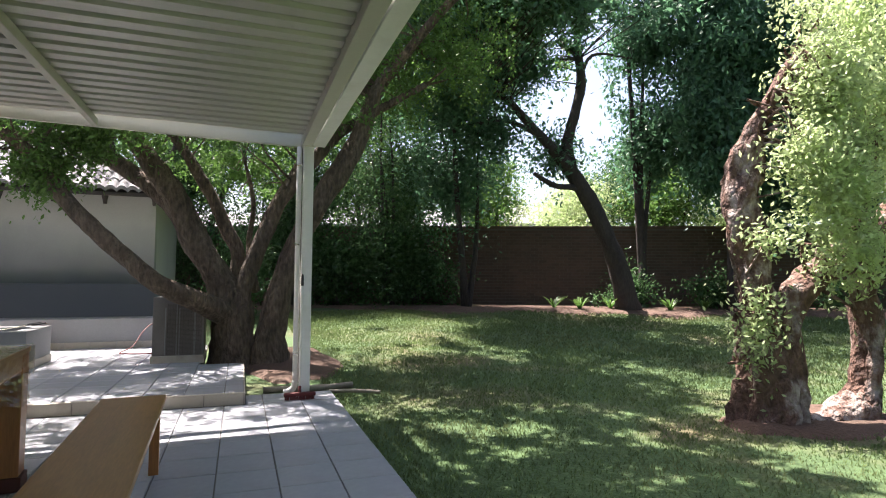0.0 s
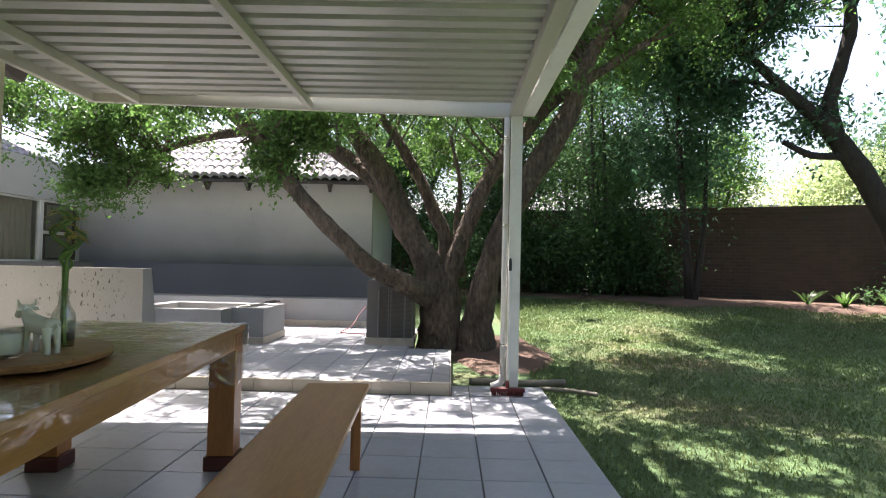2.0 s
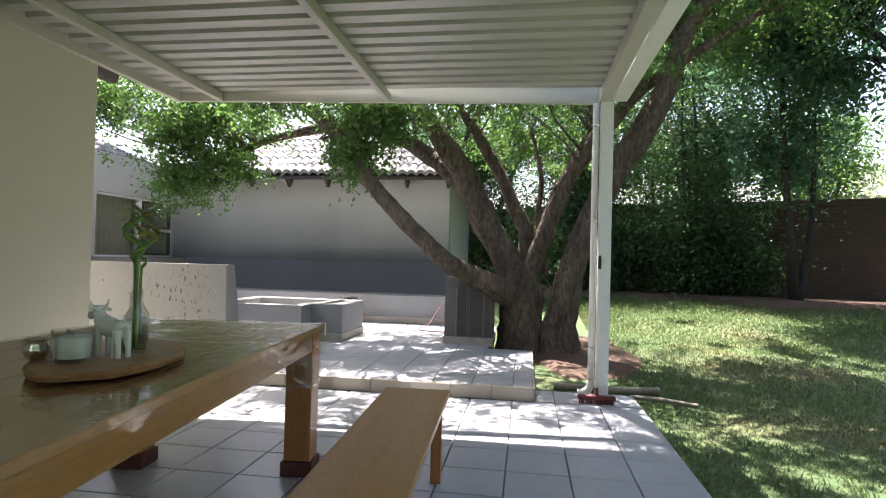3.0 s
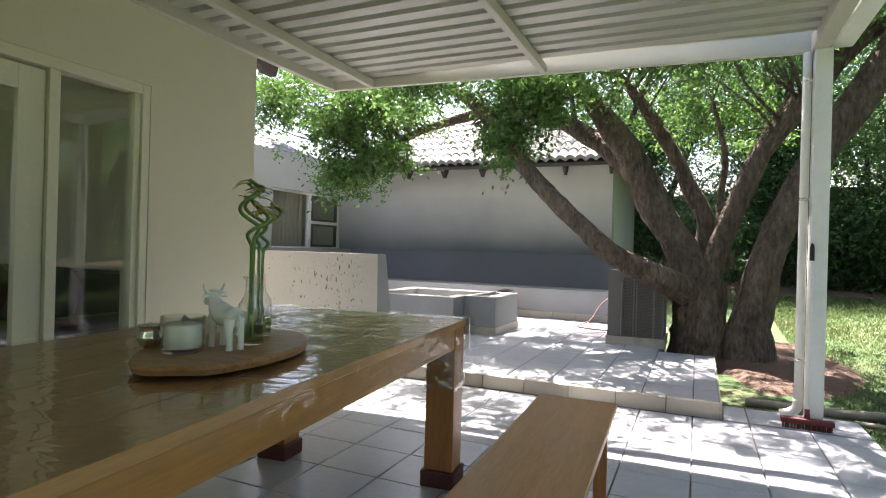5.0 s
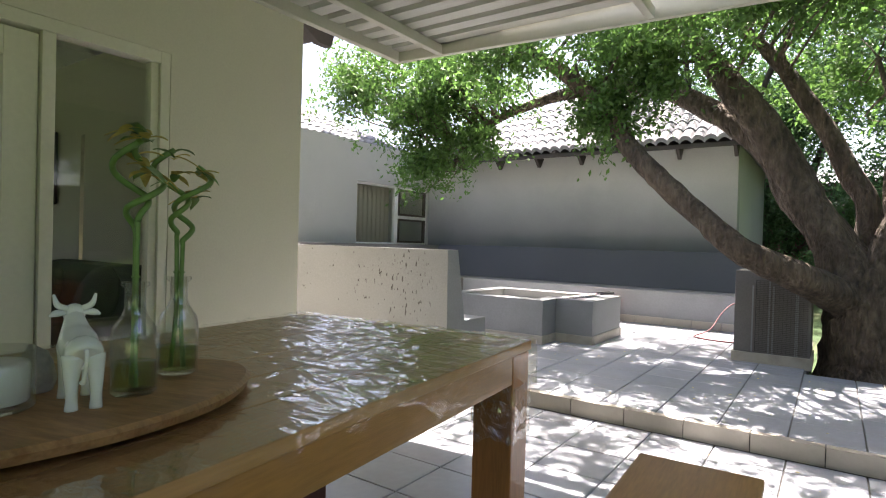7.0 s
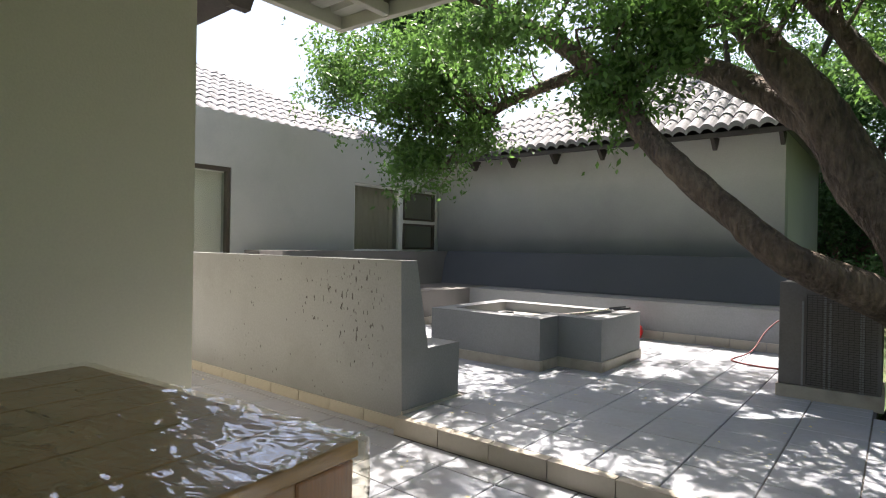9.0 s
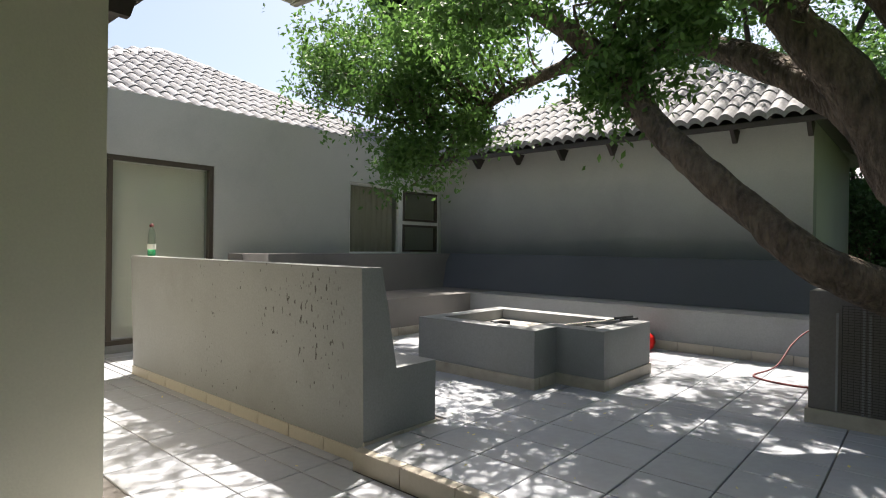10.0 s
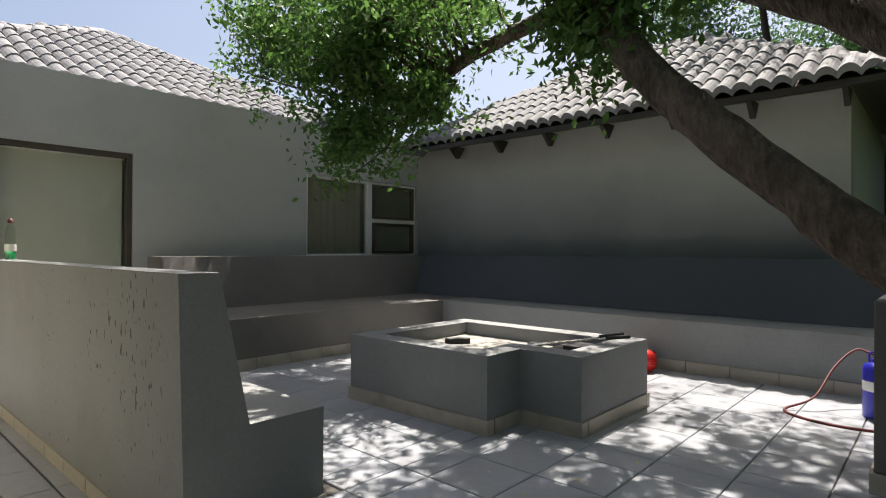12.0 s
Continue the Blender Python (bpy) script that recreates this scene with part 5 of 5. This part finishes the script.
tree("shaggy_tree", "many-stemmed tree with peeling brown bark, sun patches painted pale, on the lawn",
     [[(5.35, 4.0, -0.15, 0.3), (5.38, 4.0, 0.5, 0.18), (5.33, 4.05, 1.2, 0.16), (5.28, 4.1, 1.8, 0.15), (5.3, 4.1, 2.2, 0.13), (5.4, 4.0, 2.6, 0.07), (5.7, 3.9, 3.2, 0.03)],
      [(5.55, 3.95, -0.1, 0.2), (5.55, 3.9, 0.5, 0.11), (5.62, 3.9, 1.0, 0.12), (6.1, 3.9, 1.35, 0.12), (6.9, 3.9, 1.8, 0.1), (7.6, 3.9, 2.5, 0.07)],
      [(5.7, 3.8, -0.1, 0.12), (5.95, 3.75, -0.02, 0.1), (6.2, 3.8, 0.1, 0.12)],
      [(6.2, 3.8, -0.12, 0.22), (6.36, 3.8, 0.25, 0.12), (6.4, 3.8, 0.86, 0.11), (6.34, 3.8, 1.5, 0.1), (6.3, 3.8, 2.4, 0.07)]],
     BARK_SUNNED, [(5.85, 3.6, 2.0, 0.5, 0.3, 0.65, 135), (5.75, 3.65, 2.9, 0.45, 0.3, 0.6, 105), (5.5, 3.7, 2.3, 0.25, 0.25, 0.3, 34), (5.95, 3.6, 1.45, 0.35, 0.2, 0.3, 44), (6.5, 3.6, 2.7, 0.9, 0.35, 0.8, 170), (6.3, 3.7, 3.6, 1.0, 0.5, 0.5, 90), (5.15, 3.85, 0.85, 0.1, 0.1, 0.5, 22), (5.2, 3.8, 1.55, 0.1, 0.1, 0.2, 6)], 0.055, LEAF_LIGHT, 8, clump=0.12, per=42, sides=18, rough=0.62, reach=0.45)


def shrub(name, label, at, blobs, leaf, mat, seed, per=50, clump=0.3, category="shrub", trunk=0.06, droop=0.3):
    t = thing(name, at, label, category)
    r = random.Random(seed)
    bm = bmesh.new()
    lo = min(b[2] - b[5] for b in blobs)
    for k, b in enumerate(blobs):
        for q in range(1 if lo > 2 else 2):
            ex, ey, ez = b[0] + r.uniform(-0.5, 0.5) * b[3], b[1] + r.uniform(-0.4, 0.4) * b[4], b[2] + 0.4 * b[5]
            tube(bm, [(0.15 * r.uniform(-1, 1), 0.15 * r.uniform(-1, 1), -0.1, trunk), (ex * 0.4 + 0.2 * r.uniform(-1, 1), ey * 0.4, ez * 0.45, trunk * 0.7), (ex, ey, ez, trunk * 0.2)], 7, 4)
    part("trunk", bm, BARK_DARK, t, smooth=True)
    crown(t, blobs, leaf, mat, seed, clump, per, name="crown", droop=droop)
    return t


WALL_A, WALL_B = Vector((-6, 20.9)), Vector((26, 6.7))
WALL_D = (WALL_B - WALL_A).normalized()


def by_wall(s, off):
    """A place s metres along the garden wall, off metres in front of it."""
    p = WALL_A + WALL_D * s + Vector((WALL_D.y, -WALL_D.x)) * off
    return (p.x, p.y, ground_z(p.x, p.y))


shrub("laurel_tree", "dense dark evergreen tree against the garden wall", by_wall(12.3, 1.0), [(0, 0, 1.5, 1.5, 0.9, 1.5, 230), (0.4, 0, 3.6, 1.9, 1.2, 1.5, 170), (0.2, 0, 5.6, 1.8, 1.2, 1.3, 120)], 0.1, LEAF_DARK, 11, category="tree")
shrub("laurel_tree", "dense dark evergreen tree against the garden wall", by_wall(9.5, 1.2), [(0, 0, 1.6, 1.6, 0.9, 1.6, 230), (0.2, 0, 4.0, 1.9, 1.2, 1.7, 160)], 0.1, LEAF_DARK, 12, category="tree")
shrub("laurel_tree", "dense dark evergreen tree against the garden wall", by_wall(6.3, 1.0), [(0, 0, 1.5, 1.7, 0.9, 1.5, 230), (0.0, 0, 3.6, 1.6, 1.2, 1.5, 180)], 0.1, LEAF_DARK, 14, category="tree")
shrub("leafy_tree", "airy tree with glossy leaves standing by the garden wall", by_wall(14.3, 1.4), [(-0.4, 0, 3.4, 1.3, 1.0, 1.3, 130), (0, 0, 5.2, 1.6, 1.3, 1.3, 130), (-0.3, -1.0, 6.8, 2.0, 1.5, 1.0, 110)], 0.12, LEAF_BLUE, 15, category="tree", trunk=0.09)
shrub("leafy_tree", "airy tree with glossy leaves standing behind the garden wall", by_wall(11.0, -1.6), [(0, 0, 4.0, 1.8, 1.2, 1.6, 200), (0.5, 0, 6.4, 2.0, 1.4, 1.5, 200)], 0.12, LEAF, 16, category="tree", trunk=0.1)
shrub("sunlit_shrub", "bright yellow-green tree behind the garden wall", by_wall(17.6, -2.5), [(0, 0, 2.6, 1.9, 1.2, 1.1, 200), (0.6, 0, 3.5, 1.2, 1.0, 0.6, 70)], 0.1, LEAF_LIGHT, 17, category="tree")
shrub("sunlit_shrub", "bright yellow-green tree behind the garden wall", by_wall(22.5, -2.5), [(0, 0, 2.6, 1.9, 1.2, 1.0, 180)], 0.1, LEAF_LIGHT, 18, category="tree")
shrub("pepper_tree", "tall drooping blue-green tree behind the lawn", by_wall(21.0, 1.5), [(0, 0, 4.6, 2.0, 1.4, 1.6, 380), (0.3, 0, 6.8, 2.3, 1.6, 1.6, 400), (0.5, 0, 9.2, 2.2, 1.6, 1.3, 260), (1.4, 0, 2.9, 1.0, 0.8, 0.8, 60)], 0.17, LEAF_BLUE, 19, category="tree", trunk=0.13, droop=0.9)
shrub("pepper_tree", "tall drooping blue-green tree behind the lawn", by_wall(24.5, 1.2), [(0, 0, 4.6, 2.0, 1.4, 1.8, 340), (0.3, 0, 7.4, 2.3, 1.6, 1.8, 340)], 0.17, LEAF_BLUE, 20, category="tree", trunk=0.13, droop=0.9)
shrub("pepper_tree", "tall drooping blue-green tree behind the lawn", by_wall(19.0, 0.6), [(0.3, 0, 7.4, 1.1, 1.2, 1.3, 130), (0.4, 0, 4.6, 0.9, 1.0, 1.2, 110), (0.2, 0, 9.6, 2.0, 1.2, 1.0, 160)], 0.15, LEAF_BLUE, 61, category="tree", trunk=0.1, droop=0.9)
for s, off, seed in ((10.9, 1.4, 91), (12.9, 0.9, 92)):
    shrub("laurel_shrub", "dense dark evergreen shrub in the shaded bed", by_wall(s, off), [(0, 0, 0.9, 1.2, 0.5, 0.9, 150)], 0.11, LEAF_DARK, seed)
# Trees out of view, added only to cut skylight on lawn and wall.
for k, (x, y) in enumerate(((3.5, -9.5), (8.5, -7.5), (13.5, -5.0), (16.5, 0.5), (18.5, 5.0))):
    shrub("sky_screen_tree", "unseen leafy tree added to screen sky from the garden", (x, y, 0), [(0, 0, 3.4, 3.0, 2.2, 2.8, 170), (0.4, 0, 7.0, 2.8, 2.2, 2.2, 150)], 0.34, LEAF_DARK, 110 + k, per=34, clump=0.45, category="tree", trunk=0.16)
for k, (s, off, h) in enumerate(((12.0, -3.0, 3.6), (14.8, -3.2, 3.4), (19.6, -3.4, 3.6), (20.6, -2.2, 3.1), (25.0, -3.0, 4.2))):
    shrub("boundary_tree", "leafy sunlit tree beyond the garden wall", by_wall(s, off), [(0, 0, h, 1.7, 1.2, 1.1, 190), (0.5, 0, h + 1.1, 1.0, 1.0, 0.6, 60)], 0.11, LEAF if k % 2 else LEAF_DARK, 70 + k, category="tree", trunk=0.1)
shrub("hedge_tree", "leafy tree behind the back building", (-0.4, 18.0, 0.3), [(0, 0, 4.2, 2.2, 1.5, 1.6, 280), (1.5, 0, 5.8, 2.0, 1.5, 1.2, 130)], 0.11, LEAF_DARK, 21, category="tree", trunk=0.12)
shrub("hedge_tree", "leafy tree behind the back building", (-4.2, 18.5, 0.3), [(0, 0, 4.8, 2.2, 1.6, 1.8, 300), (0.0, 0, 6.8, 1.8, 1.5, 1.0, 120)], 0.11, LEAF_DARK, 22, category="tree", trunk=0.12)
shrub("hedge_tree", "leafy tree at the end of the back building", (2.4, 15.5, 0.3), [(0, 0, 3.0, 1.4, 1.1, 1.4, 170), (0.5, 0, 5.2, 1.8, 1.4, 1.3, 140)], 0.1, LEAF_DARK, 23, category="tree", trunk=0.1)
shrub("hedge_tree", "tall leafy tree behind the back building", (-2.0, 16.8, 0.3), [(0, -1.6, 6.6, 2.6, 1.6, 0.7, 260), (2.2, -1.2, 6.0, 1.4, 1.4, 0.6, 120)], 0.13, LEAF, 25, category="tree", trunk=0.12)
shrub("border_shrub", "low dark leafy shrub in the shaded bed", (0.9, 13.2, 0.25), [(0, 0, 0.6, 0.7, 0.8, 0.6, 90), (0.2, 0.6, 1.5, 0.6, 0.7, 0.6, 60)], 0.08, LEAF_DARK, 24, clump=0.2)
for k, s in enumerate((18.6, 20.8, 24.0, 26.0)):
    shrub("border_shrub", "low dark leafy shrub in the bed by the garden wall", by_wall(s, 0.9), [(0, 0, 0.45, 0.75, 0.5, 0.5, 60)], 0.1, LEAF_DARK, 30 + k, clump=0.2)


def strap_plant(at, seed, n=26, length=0.7):
    """A clump of arching strap leaves."""
    t = thing("strap_plant", at, "clump of arching strap-leaved plants in the bed by the wall", "plant", "strap plants along the wall")
    r = random.Random(seed)
    bm = bmesh.new()
    for k in range(n):
        w, ln = r.uniform(0, 6.28), length * r.uniform(0.7, 1.1)
        d = Vector((math.cos(w), math.sin(w), 0))
        s = Vector((-d.y, d.x, 0))
        prev = None
        for i in range(6):
            q = i / 5
            c = d * ln * q * 0.6 + Vector((0, 0, ln * (q - 0.55 * q * q)))
            wd = 0.022 * (1 - q) ** 0.6
            pair = (bm.verts.new(c + s * wd), bm.verts.new(c - s * wd))
            if prev:
                bm.faces.new((prev[0], pair[0], pair[1], prev[1]))
            prev = pair
    part("leaf_blade", bm, LEAF, t, kind="stuff")


for k, s in enumerate((16.6, 17.2, 18.0, 19.4, 20.3, 22.4)):
    strap_plant(by_wall(s, 1.5 + 0.2 * (k % 2)), 40 + k)


# ---- garden wall ----
def build_garden_wall():
    ln = (WALL_B - WALL_A).length
    core = structure("garden_wall", box(0, ln, 0.03, 0.2, -0.6, 2.62), MORTAR, "tall brown face-brick garden wall")
    core.matrix_world = pose(WALL_A.x, WALL_A.y, 0, 0, 0, math.degrees(math.atan2(WALL_D.y, WALL_D.x)))
    verts, faces = [], []
    rng = random.Random(6)
    course = 0
    z = -0.1
    while z < 2.55:
        x = 4.0 - (0.115 if course % 2 else 0)
        while x < ln - 0.3:
            y0 = 0.012 + rng.uniform(0, 0.006)
            b = len(verts)
            for yy in (y0, 0.06):
                verts += [(x, yy, z), (x + 0.22, yy, z), (x + 0.22, yy, z + 0.073), (x, yy, z + 0.073)]
            faces += [(b, b + 1, b + 2, b + 3), (b, b + 4, b + 5, b + 1), (b + 3, b + 2, b + 6, b + 7), (b, b + 3, b + 7, b + 4), (b + 1, b + 5, b + 6, b + 2)]
            x += 0.231
        z += 0.084
        course += 1
    me = bpy.data.meshes.new("brick")
    me.from_pydata(verts, [], faces)
    me.materials.append(BRICK)
    ob = new("brick", me)
    ob.parent = core
    tagged(ob, kind="stuff")
    cope = part("coping", box(0, ln, -0.02, 0.25, 2.622, 2.7, 0.006), BRICK, core, "brick-on-edge coping")


build_garden_wall()


def neighbour(name, s, off, w, h, mat, label):
    x, y, z = by_wall(s, off)
    n = thing(name, (x, y, z), label, "house")
    part("wall", box(-w / 2, w / 2, 0, 4, -0.5, h, 0.01), mat, n)
    part("roof", prism(bmesh.new(), [(-0.4, h), (2, h + 1.1), (4.4, h), (4.4, h + 0.1), (2, h + 1.2), (-0.4, h + 0.1)], "x", -w / 2 - 0.3, w / 2 + 0.3), ROOF_TILE, n)
    for x0 in (-w / 4, w / 4):
        win = part("window", box(x0 - 0.5, x0 + 0.5, -0.03, 0.05, h - 1.7, h - 0.6), WHITE, n)
        part("pane", box(x0 - 0.44, x0 + 0.44, -0.034, -0.031, h - 1.64, h - 0.66), PANE, win)


neighbour("neighbour_house", 16.8, -9.0, 3.0, 3.1, ORANGE_WALL, "orange painted house beyond the garden wall")
neighbour("neighbour_house", 10.5, -9.0, 9.0, 3.0, PINK_WALL, "pale pink house beyond the garden wall")
neighbour("neighbour_house", 3.5, -8.0, 6.0, 2.6, PINK_WALL, "pale pink house beyond the garden wall")


# ---- lawn blades and litter ----
def build_grass():
    rng = np.random.default_rng(12)
    n = 150000
    x = 1.98 + rng.random(n) ** 1.3 * 12.0
    y = -0.5 + rng.random(n) ** 1.15 * 14.5
    ok = ~((x < 1.4) | ((np.hypot(x - 1.3, y - 8.4) < 0.9)))
    x, y = x[ok], y[ok]
    n = len(x)
    z = np.array([ground_z(a, b) for a, b in zip(x, y)])
    w = rng.uniform(0, 6.28, n)
    far = np.hypot(x - 1, y - 1)
    hgt = rng.uniform(0.012, 0.032, n) * (1 + far * 0.05)
    wd = 0.003 * (1 + far * 0.35)
    lean = rng.normal(size=(n, 2)) * 0.015
    v = np.empty((n, 3, 3))
    v[:, 0] = np.stack([x + np.cos(w) * wd, y + np.sin(w) * wd, z - 0.01], 1)
    v[:, 1] = np.stack([x - np.cos(w) * wd, y - np.sin(w) * wd, z - 0.01], 1)
    v[:, 2] = np.stack([x + lean[:, 0], y + lean[:, 1], z + hgt], 1)
    me = bpy.data.meshes.new("grass")
    me.vertices.add(3 * n)
    me.vertices.foreach_set("co", v.ravel())
    me.loops.add(3 * n)
    me.loops.foreach_set("vertex_index", np.arange(3 * n))
    me.polygons.add(n)
    me.polygons.foreach_set("loop_start", np.arange(n) * 3)
    me.update(calc_edges=True)
    me.materials.append(GRASS)
    tagged(new("grass", me), "short green lawn grass with thin dry patches", "grass", kind="stuff")


build_grass()


def build_litter():
    rng = np.random.default_rng(5)
    a = np.stack([rng.normal(1.6, 0.5, 500), rng.normal(7.9, 0.7, 500)], 1)
    b = np.stack([rng.uniform(-1.6, 1.0, 60), rng.uniform(6.0, 7.8, 60)], 1)
    c = np.stack([rng.uniform(-4, 1.9, 40), rng.uniform(4.6, 5.8, 40)], 1)
    a = a[(a[:, 0] > 1.15) | (a[:, 1] > 8.0)]
    za = np.array([ground_z(p[0], p[1]) + 0.02 for p in a])
    pts = np.vstack([np.column_stack([a, za]), np.column_stack([b, np.full(len(b), 0.112)]), np.column_stack([c, np.full(len(c), 0.006)])])
    me = leaves_mesh("fallen_leaf", pts, 0.03, BAMBOO_DRY, rng, 0.0)
    v = np.empty(len(me.vertices) * 3)
    me.vertices.foreach_get("co", v)
    v = v.reshape(-1, 4, 3)
    base = v[:, :1, 2].copy()
    v[:, :, 2] = base + (v[:, :, 2] - base) * 0.12 + 0.002
    me.vertices.foreach_set("co", v.ravel())
    tagged(new("fallen_leaf", me), "small dry fallen leaves on ground and tiles", "fallen leaves", kind="stuff")


build_litter()


def build_beds():
    """Bare earth: the bed along the wall and round the trees, just proud of the lawn."""
    bm = bmesh.new()
    n = 70
    rows = []
    for i in range(n + 1):
        s = 5 + i * 26 / n
        row = []
        for j in range(6):
            off = 0.0 + j * (2.6 + 0.9 * noise.noise(Vector((s * 0.6, 0, 2)))) / 5
            p = WALL_A + WALL_D * s + Vector((WALL_D.y, -WALL_D.x)) * off
            row.append(bm.verts.new((p.x, p.y, ground_z(p.x, p.y) + (0.05 if j < 5 else -0.02) + 0.02 * noise.noise(Vector((p.x * 3, p.y * 3, 0))))))
        rows.append(row)
    for a, b in zip(rows, rows[1:]):
        for j in range(5):
            bm.faces.new((a[j], a[j + 1], b[j + 1], b[j]))
    structure("garden_bed", bm, EARTH, "bare red-brown earth bed along the garden wall", smooth=True)
    for name, cx, cy, rx, ry, label in (("tree_bed", 1.75, 8.3, 0.62, 1.3, "bare earth under the old tree"), ("tree_bed_far", 5.8, 3.9, 1.0, 0.55, "bare earth round the shaggy tree")):
        bm = bmesh.new()
        mid = bm.verts.new((cx, cy, ground_z(cx, cy) + 0.07))
        ring = []
        for i in range(40):
            w = 2 * math.pi * i / 40
            k = 1 + 0.25 * noise.noise(Vector((math.cos(w) * 1.5 + cx, math.sin(w) * 1.5, 0)))
            x, y = cx + rx * k * math.cos(w), cy + ry * k * math.sin(w)
            ring.append((bm.verts.new((cx + (x - cx) * 0.8, cy + (y - cy) * 0.8, ground_z(x, y) + 0.05)), bm.verts.new((x, y, ground_z(x, y) - 0.02))))
        for a, b in zip(ring, ring[1:] + ring[:1]):
            bm.faces.new((a[0], a[1], b[1], b[0]))
            bm.faces.new((mid, a[0], b[0]))
        structure(name, bm, EARTH, label, smooth=True)


build_beds()


# ---- tiles of floors and roofs ----
build_roofs()


def floor_tiles():
    s, g = 0.345, 0.007
    def tile_of(w, d, h):
        bm = add_box(bmesh.new(), -w / 2, w / 2, -d / 2, d / 2, 0, h)
        bmesh.ops.bevel(bm, geom=[e for e in bm.edges if min(v.co.z for v in e.verts) > h / 2], offset=0.003, segments=1, affect="EDGES")
        return mesh_of("floor_tile", bm, TILE)
    whole = tile_of(s - g, s - g, 0.012)
    rng = random.Random(9)
    def lay(parent, x0, x1, y0, y1, z, ox, oy, hole=()):
        nx0, ny0 = math.floor((x0 - ox) / s), math.floor((y0 - oy) / s)
        i = nx0
        while ox + i * s < x1 - 0.02:
            j = ny0
            while oy + j * s < y1 - 0.02:
                a, b = max(x0, ox + i * s), min(x1, ox + (i + 1) * s)
                c, d = max(y0, oy + j * s), min(y1, oy + (j + 1) * s)
                j += 1
                if b - a < 0.03 or d - c < 0.03:
                    continue
                mx, my = (a + b) / 2, (c + d) / 2
                if any(h[0] < mx < h[1] and h[2] < my < h[3] for h in hole):
                    continue
                full = b - a > s - 0.001 and d - c > s - 0.001
                ob = new("floor_tile", whole if full else tile_of(b - a - g, d - c - g, 0.012))
                ob.parent = parent
                ob.location = (mx, my, z + rng.uniform(-0.0008, 0.0008))
            i += 1
    lay(PATIO, -5.84, 1.965, 1.6, 5.87, -0.012, 1.965, 3.955, [(-5.84, HX, -5, 4.82)])
    lay(PATIO, -5.84, -1.66, 5.875, 5.95, -0.012, 1.965, 3.955)
    lay(PATIO_END, 1.115, 1.965, 5.9, 6.3, -0.012, 1.965, 3.955)
    lay(TERRACE, -1.65, 1.1, 5.93, 7.86, 0.094, 1.965, 5.93, [(-2.75, -1.7, 7.65, 7.86)])
    lay(PATIO_WEST, -5.84, -4.75, 5.965, 7.25, -0.012, 1.965, 3.955)
    lay(TERRACE_WEST, -5.84, -4.745, 7.255, 7.86, 0.094, 1.965, 5.93)
    lay(TERRACE, -4.74, -1.65, 5.965, 7.86, 0.094, 1.965, 5.93, [(-4.74, -1.66, 5, 6.5), (-2.7, -1.75, 7.7, 7.86)])
    lay(TERRACE_BACK, -5.0, 0.6, 7.86, 10.05, 0.094, 1.965, 5.93, [(-5, -4.2, 7, 11), (-2.7, -1.4, 8.0, 8.6)])
    joined = bmesh.new()
    for i in range(12):
        for j in range(7):
            add_box(joined, HX + 0.01 + i * s, HX + 0.01 + (i + 1) * s - g, 1.6 - (j + 1) * s + g, 1.6 - j * s, -0.012, 0.0)
    part("floor_tile", joined, TILE, PATIO, kind="stuff")
    def edge(parent, a, b, fixed, axis, z0, z1, thick, face):
        """A row of skirting tiles along an axis from a to b."""
        n = max(1, round((b - a) / s))
        w = (b - a) / n
        bm = bmesh.new()
        if axis == "x":
            add_box(bm, -w / 2 + 0.003, w / 2 - 0.003, 0, thick * face, 0, z1 - z0)
        else:
            add_box(bm, 0, thick * face, -w / 2 + 0.003, w / 2 - 0.003, 0, z1 - z0)
        me = mesh_of("skirting_tile", bm, TILE_EDGE)
        for k in range(n):
            ob = new("skirting_tile", me)
            ob.parent = parent
            c = a + (k + 0.5) * w
            ob.location = (c, fixed, z0) if axis == "x" else (fixed, c, z0)
    # risers of the step and the skirting of the seats
    edge(TERRACE, -1.65, 1.1, 5.884, "x", 0.002, 0.104, 0.014, -1)
    edge(TERRACE, 5.885, 7.86, 1.1, "y", 0.0, 0.104, 0.012, 1)
    edge(TERRACE, -1.65, 1.1, 5.872, "x", 0.094, 0.106, 0.056, 1)
    seat = bpy.data.objects["bench_wall_step"]
    edge(seat, -4.74, -1.645, 5.955, "x", 0.0, 0.075, 0.012, -1)
    edge(seat, 5.943, 6.53, -1.66, "y", 0.0, 0.12, 0.014, 1)
    edge(bpy.data.objects["bench_wall_north"], -4.15, 0.0, 10.03, "x", 0.1, 0.2, 0.014, -1)
    edge(bpy.data.objects["bench_wall_west"], 7.3, 10.0, -4.15, "y", 0.1, 0.2, 0.014, 1)


floor_tiles()


# daylight passes the panes and clear films
for ob in bpy.data.objects:
    if ob.type == "MESH" and ob.data.materials and ob.data.materials[0] in (PANE, FILM, SKIRT, CLEAR, CLEAR_PLASTIC, WATER):
        ob.visible_shadow = False
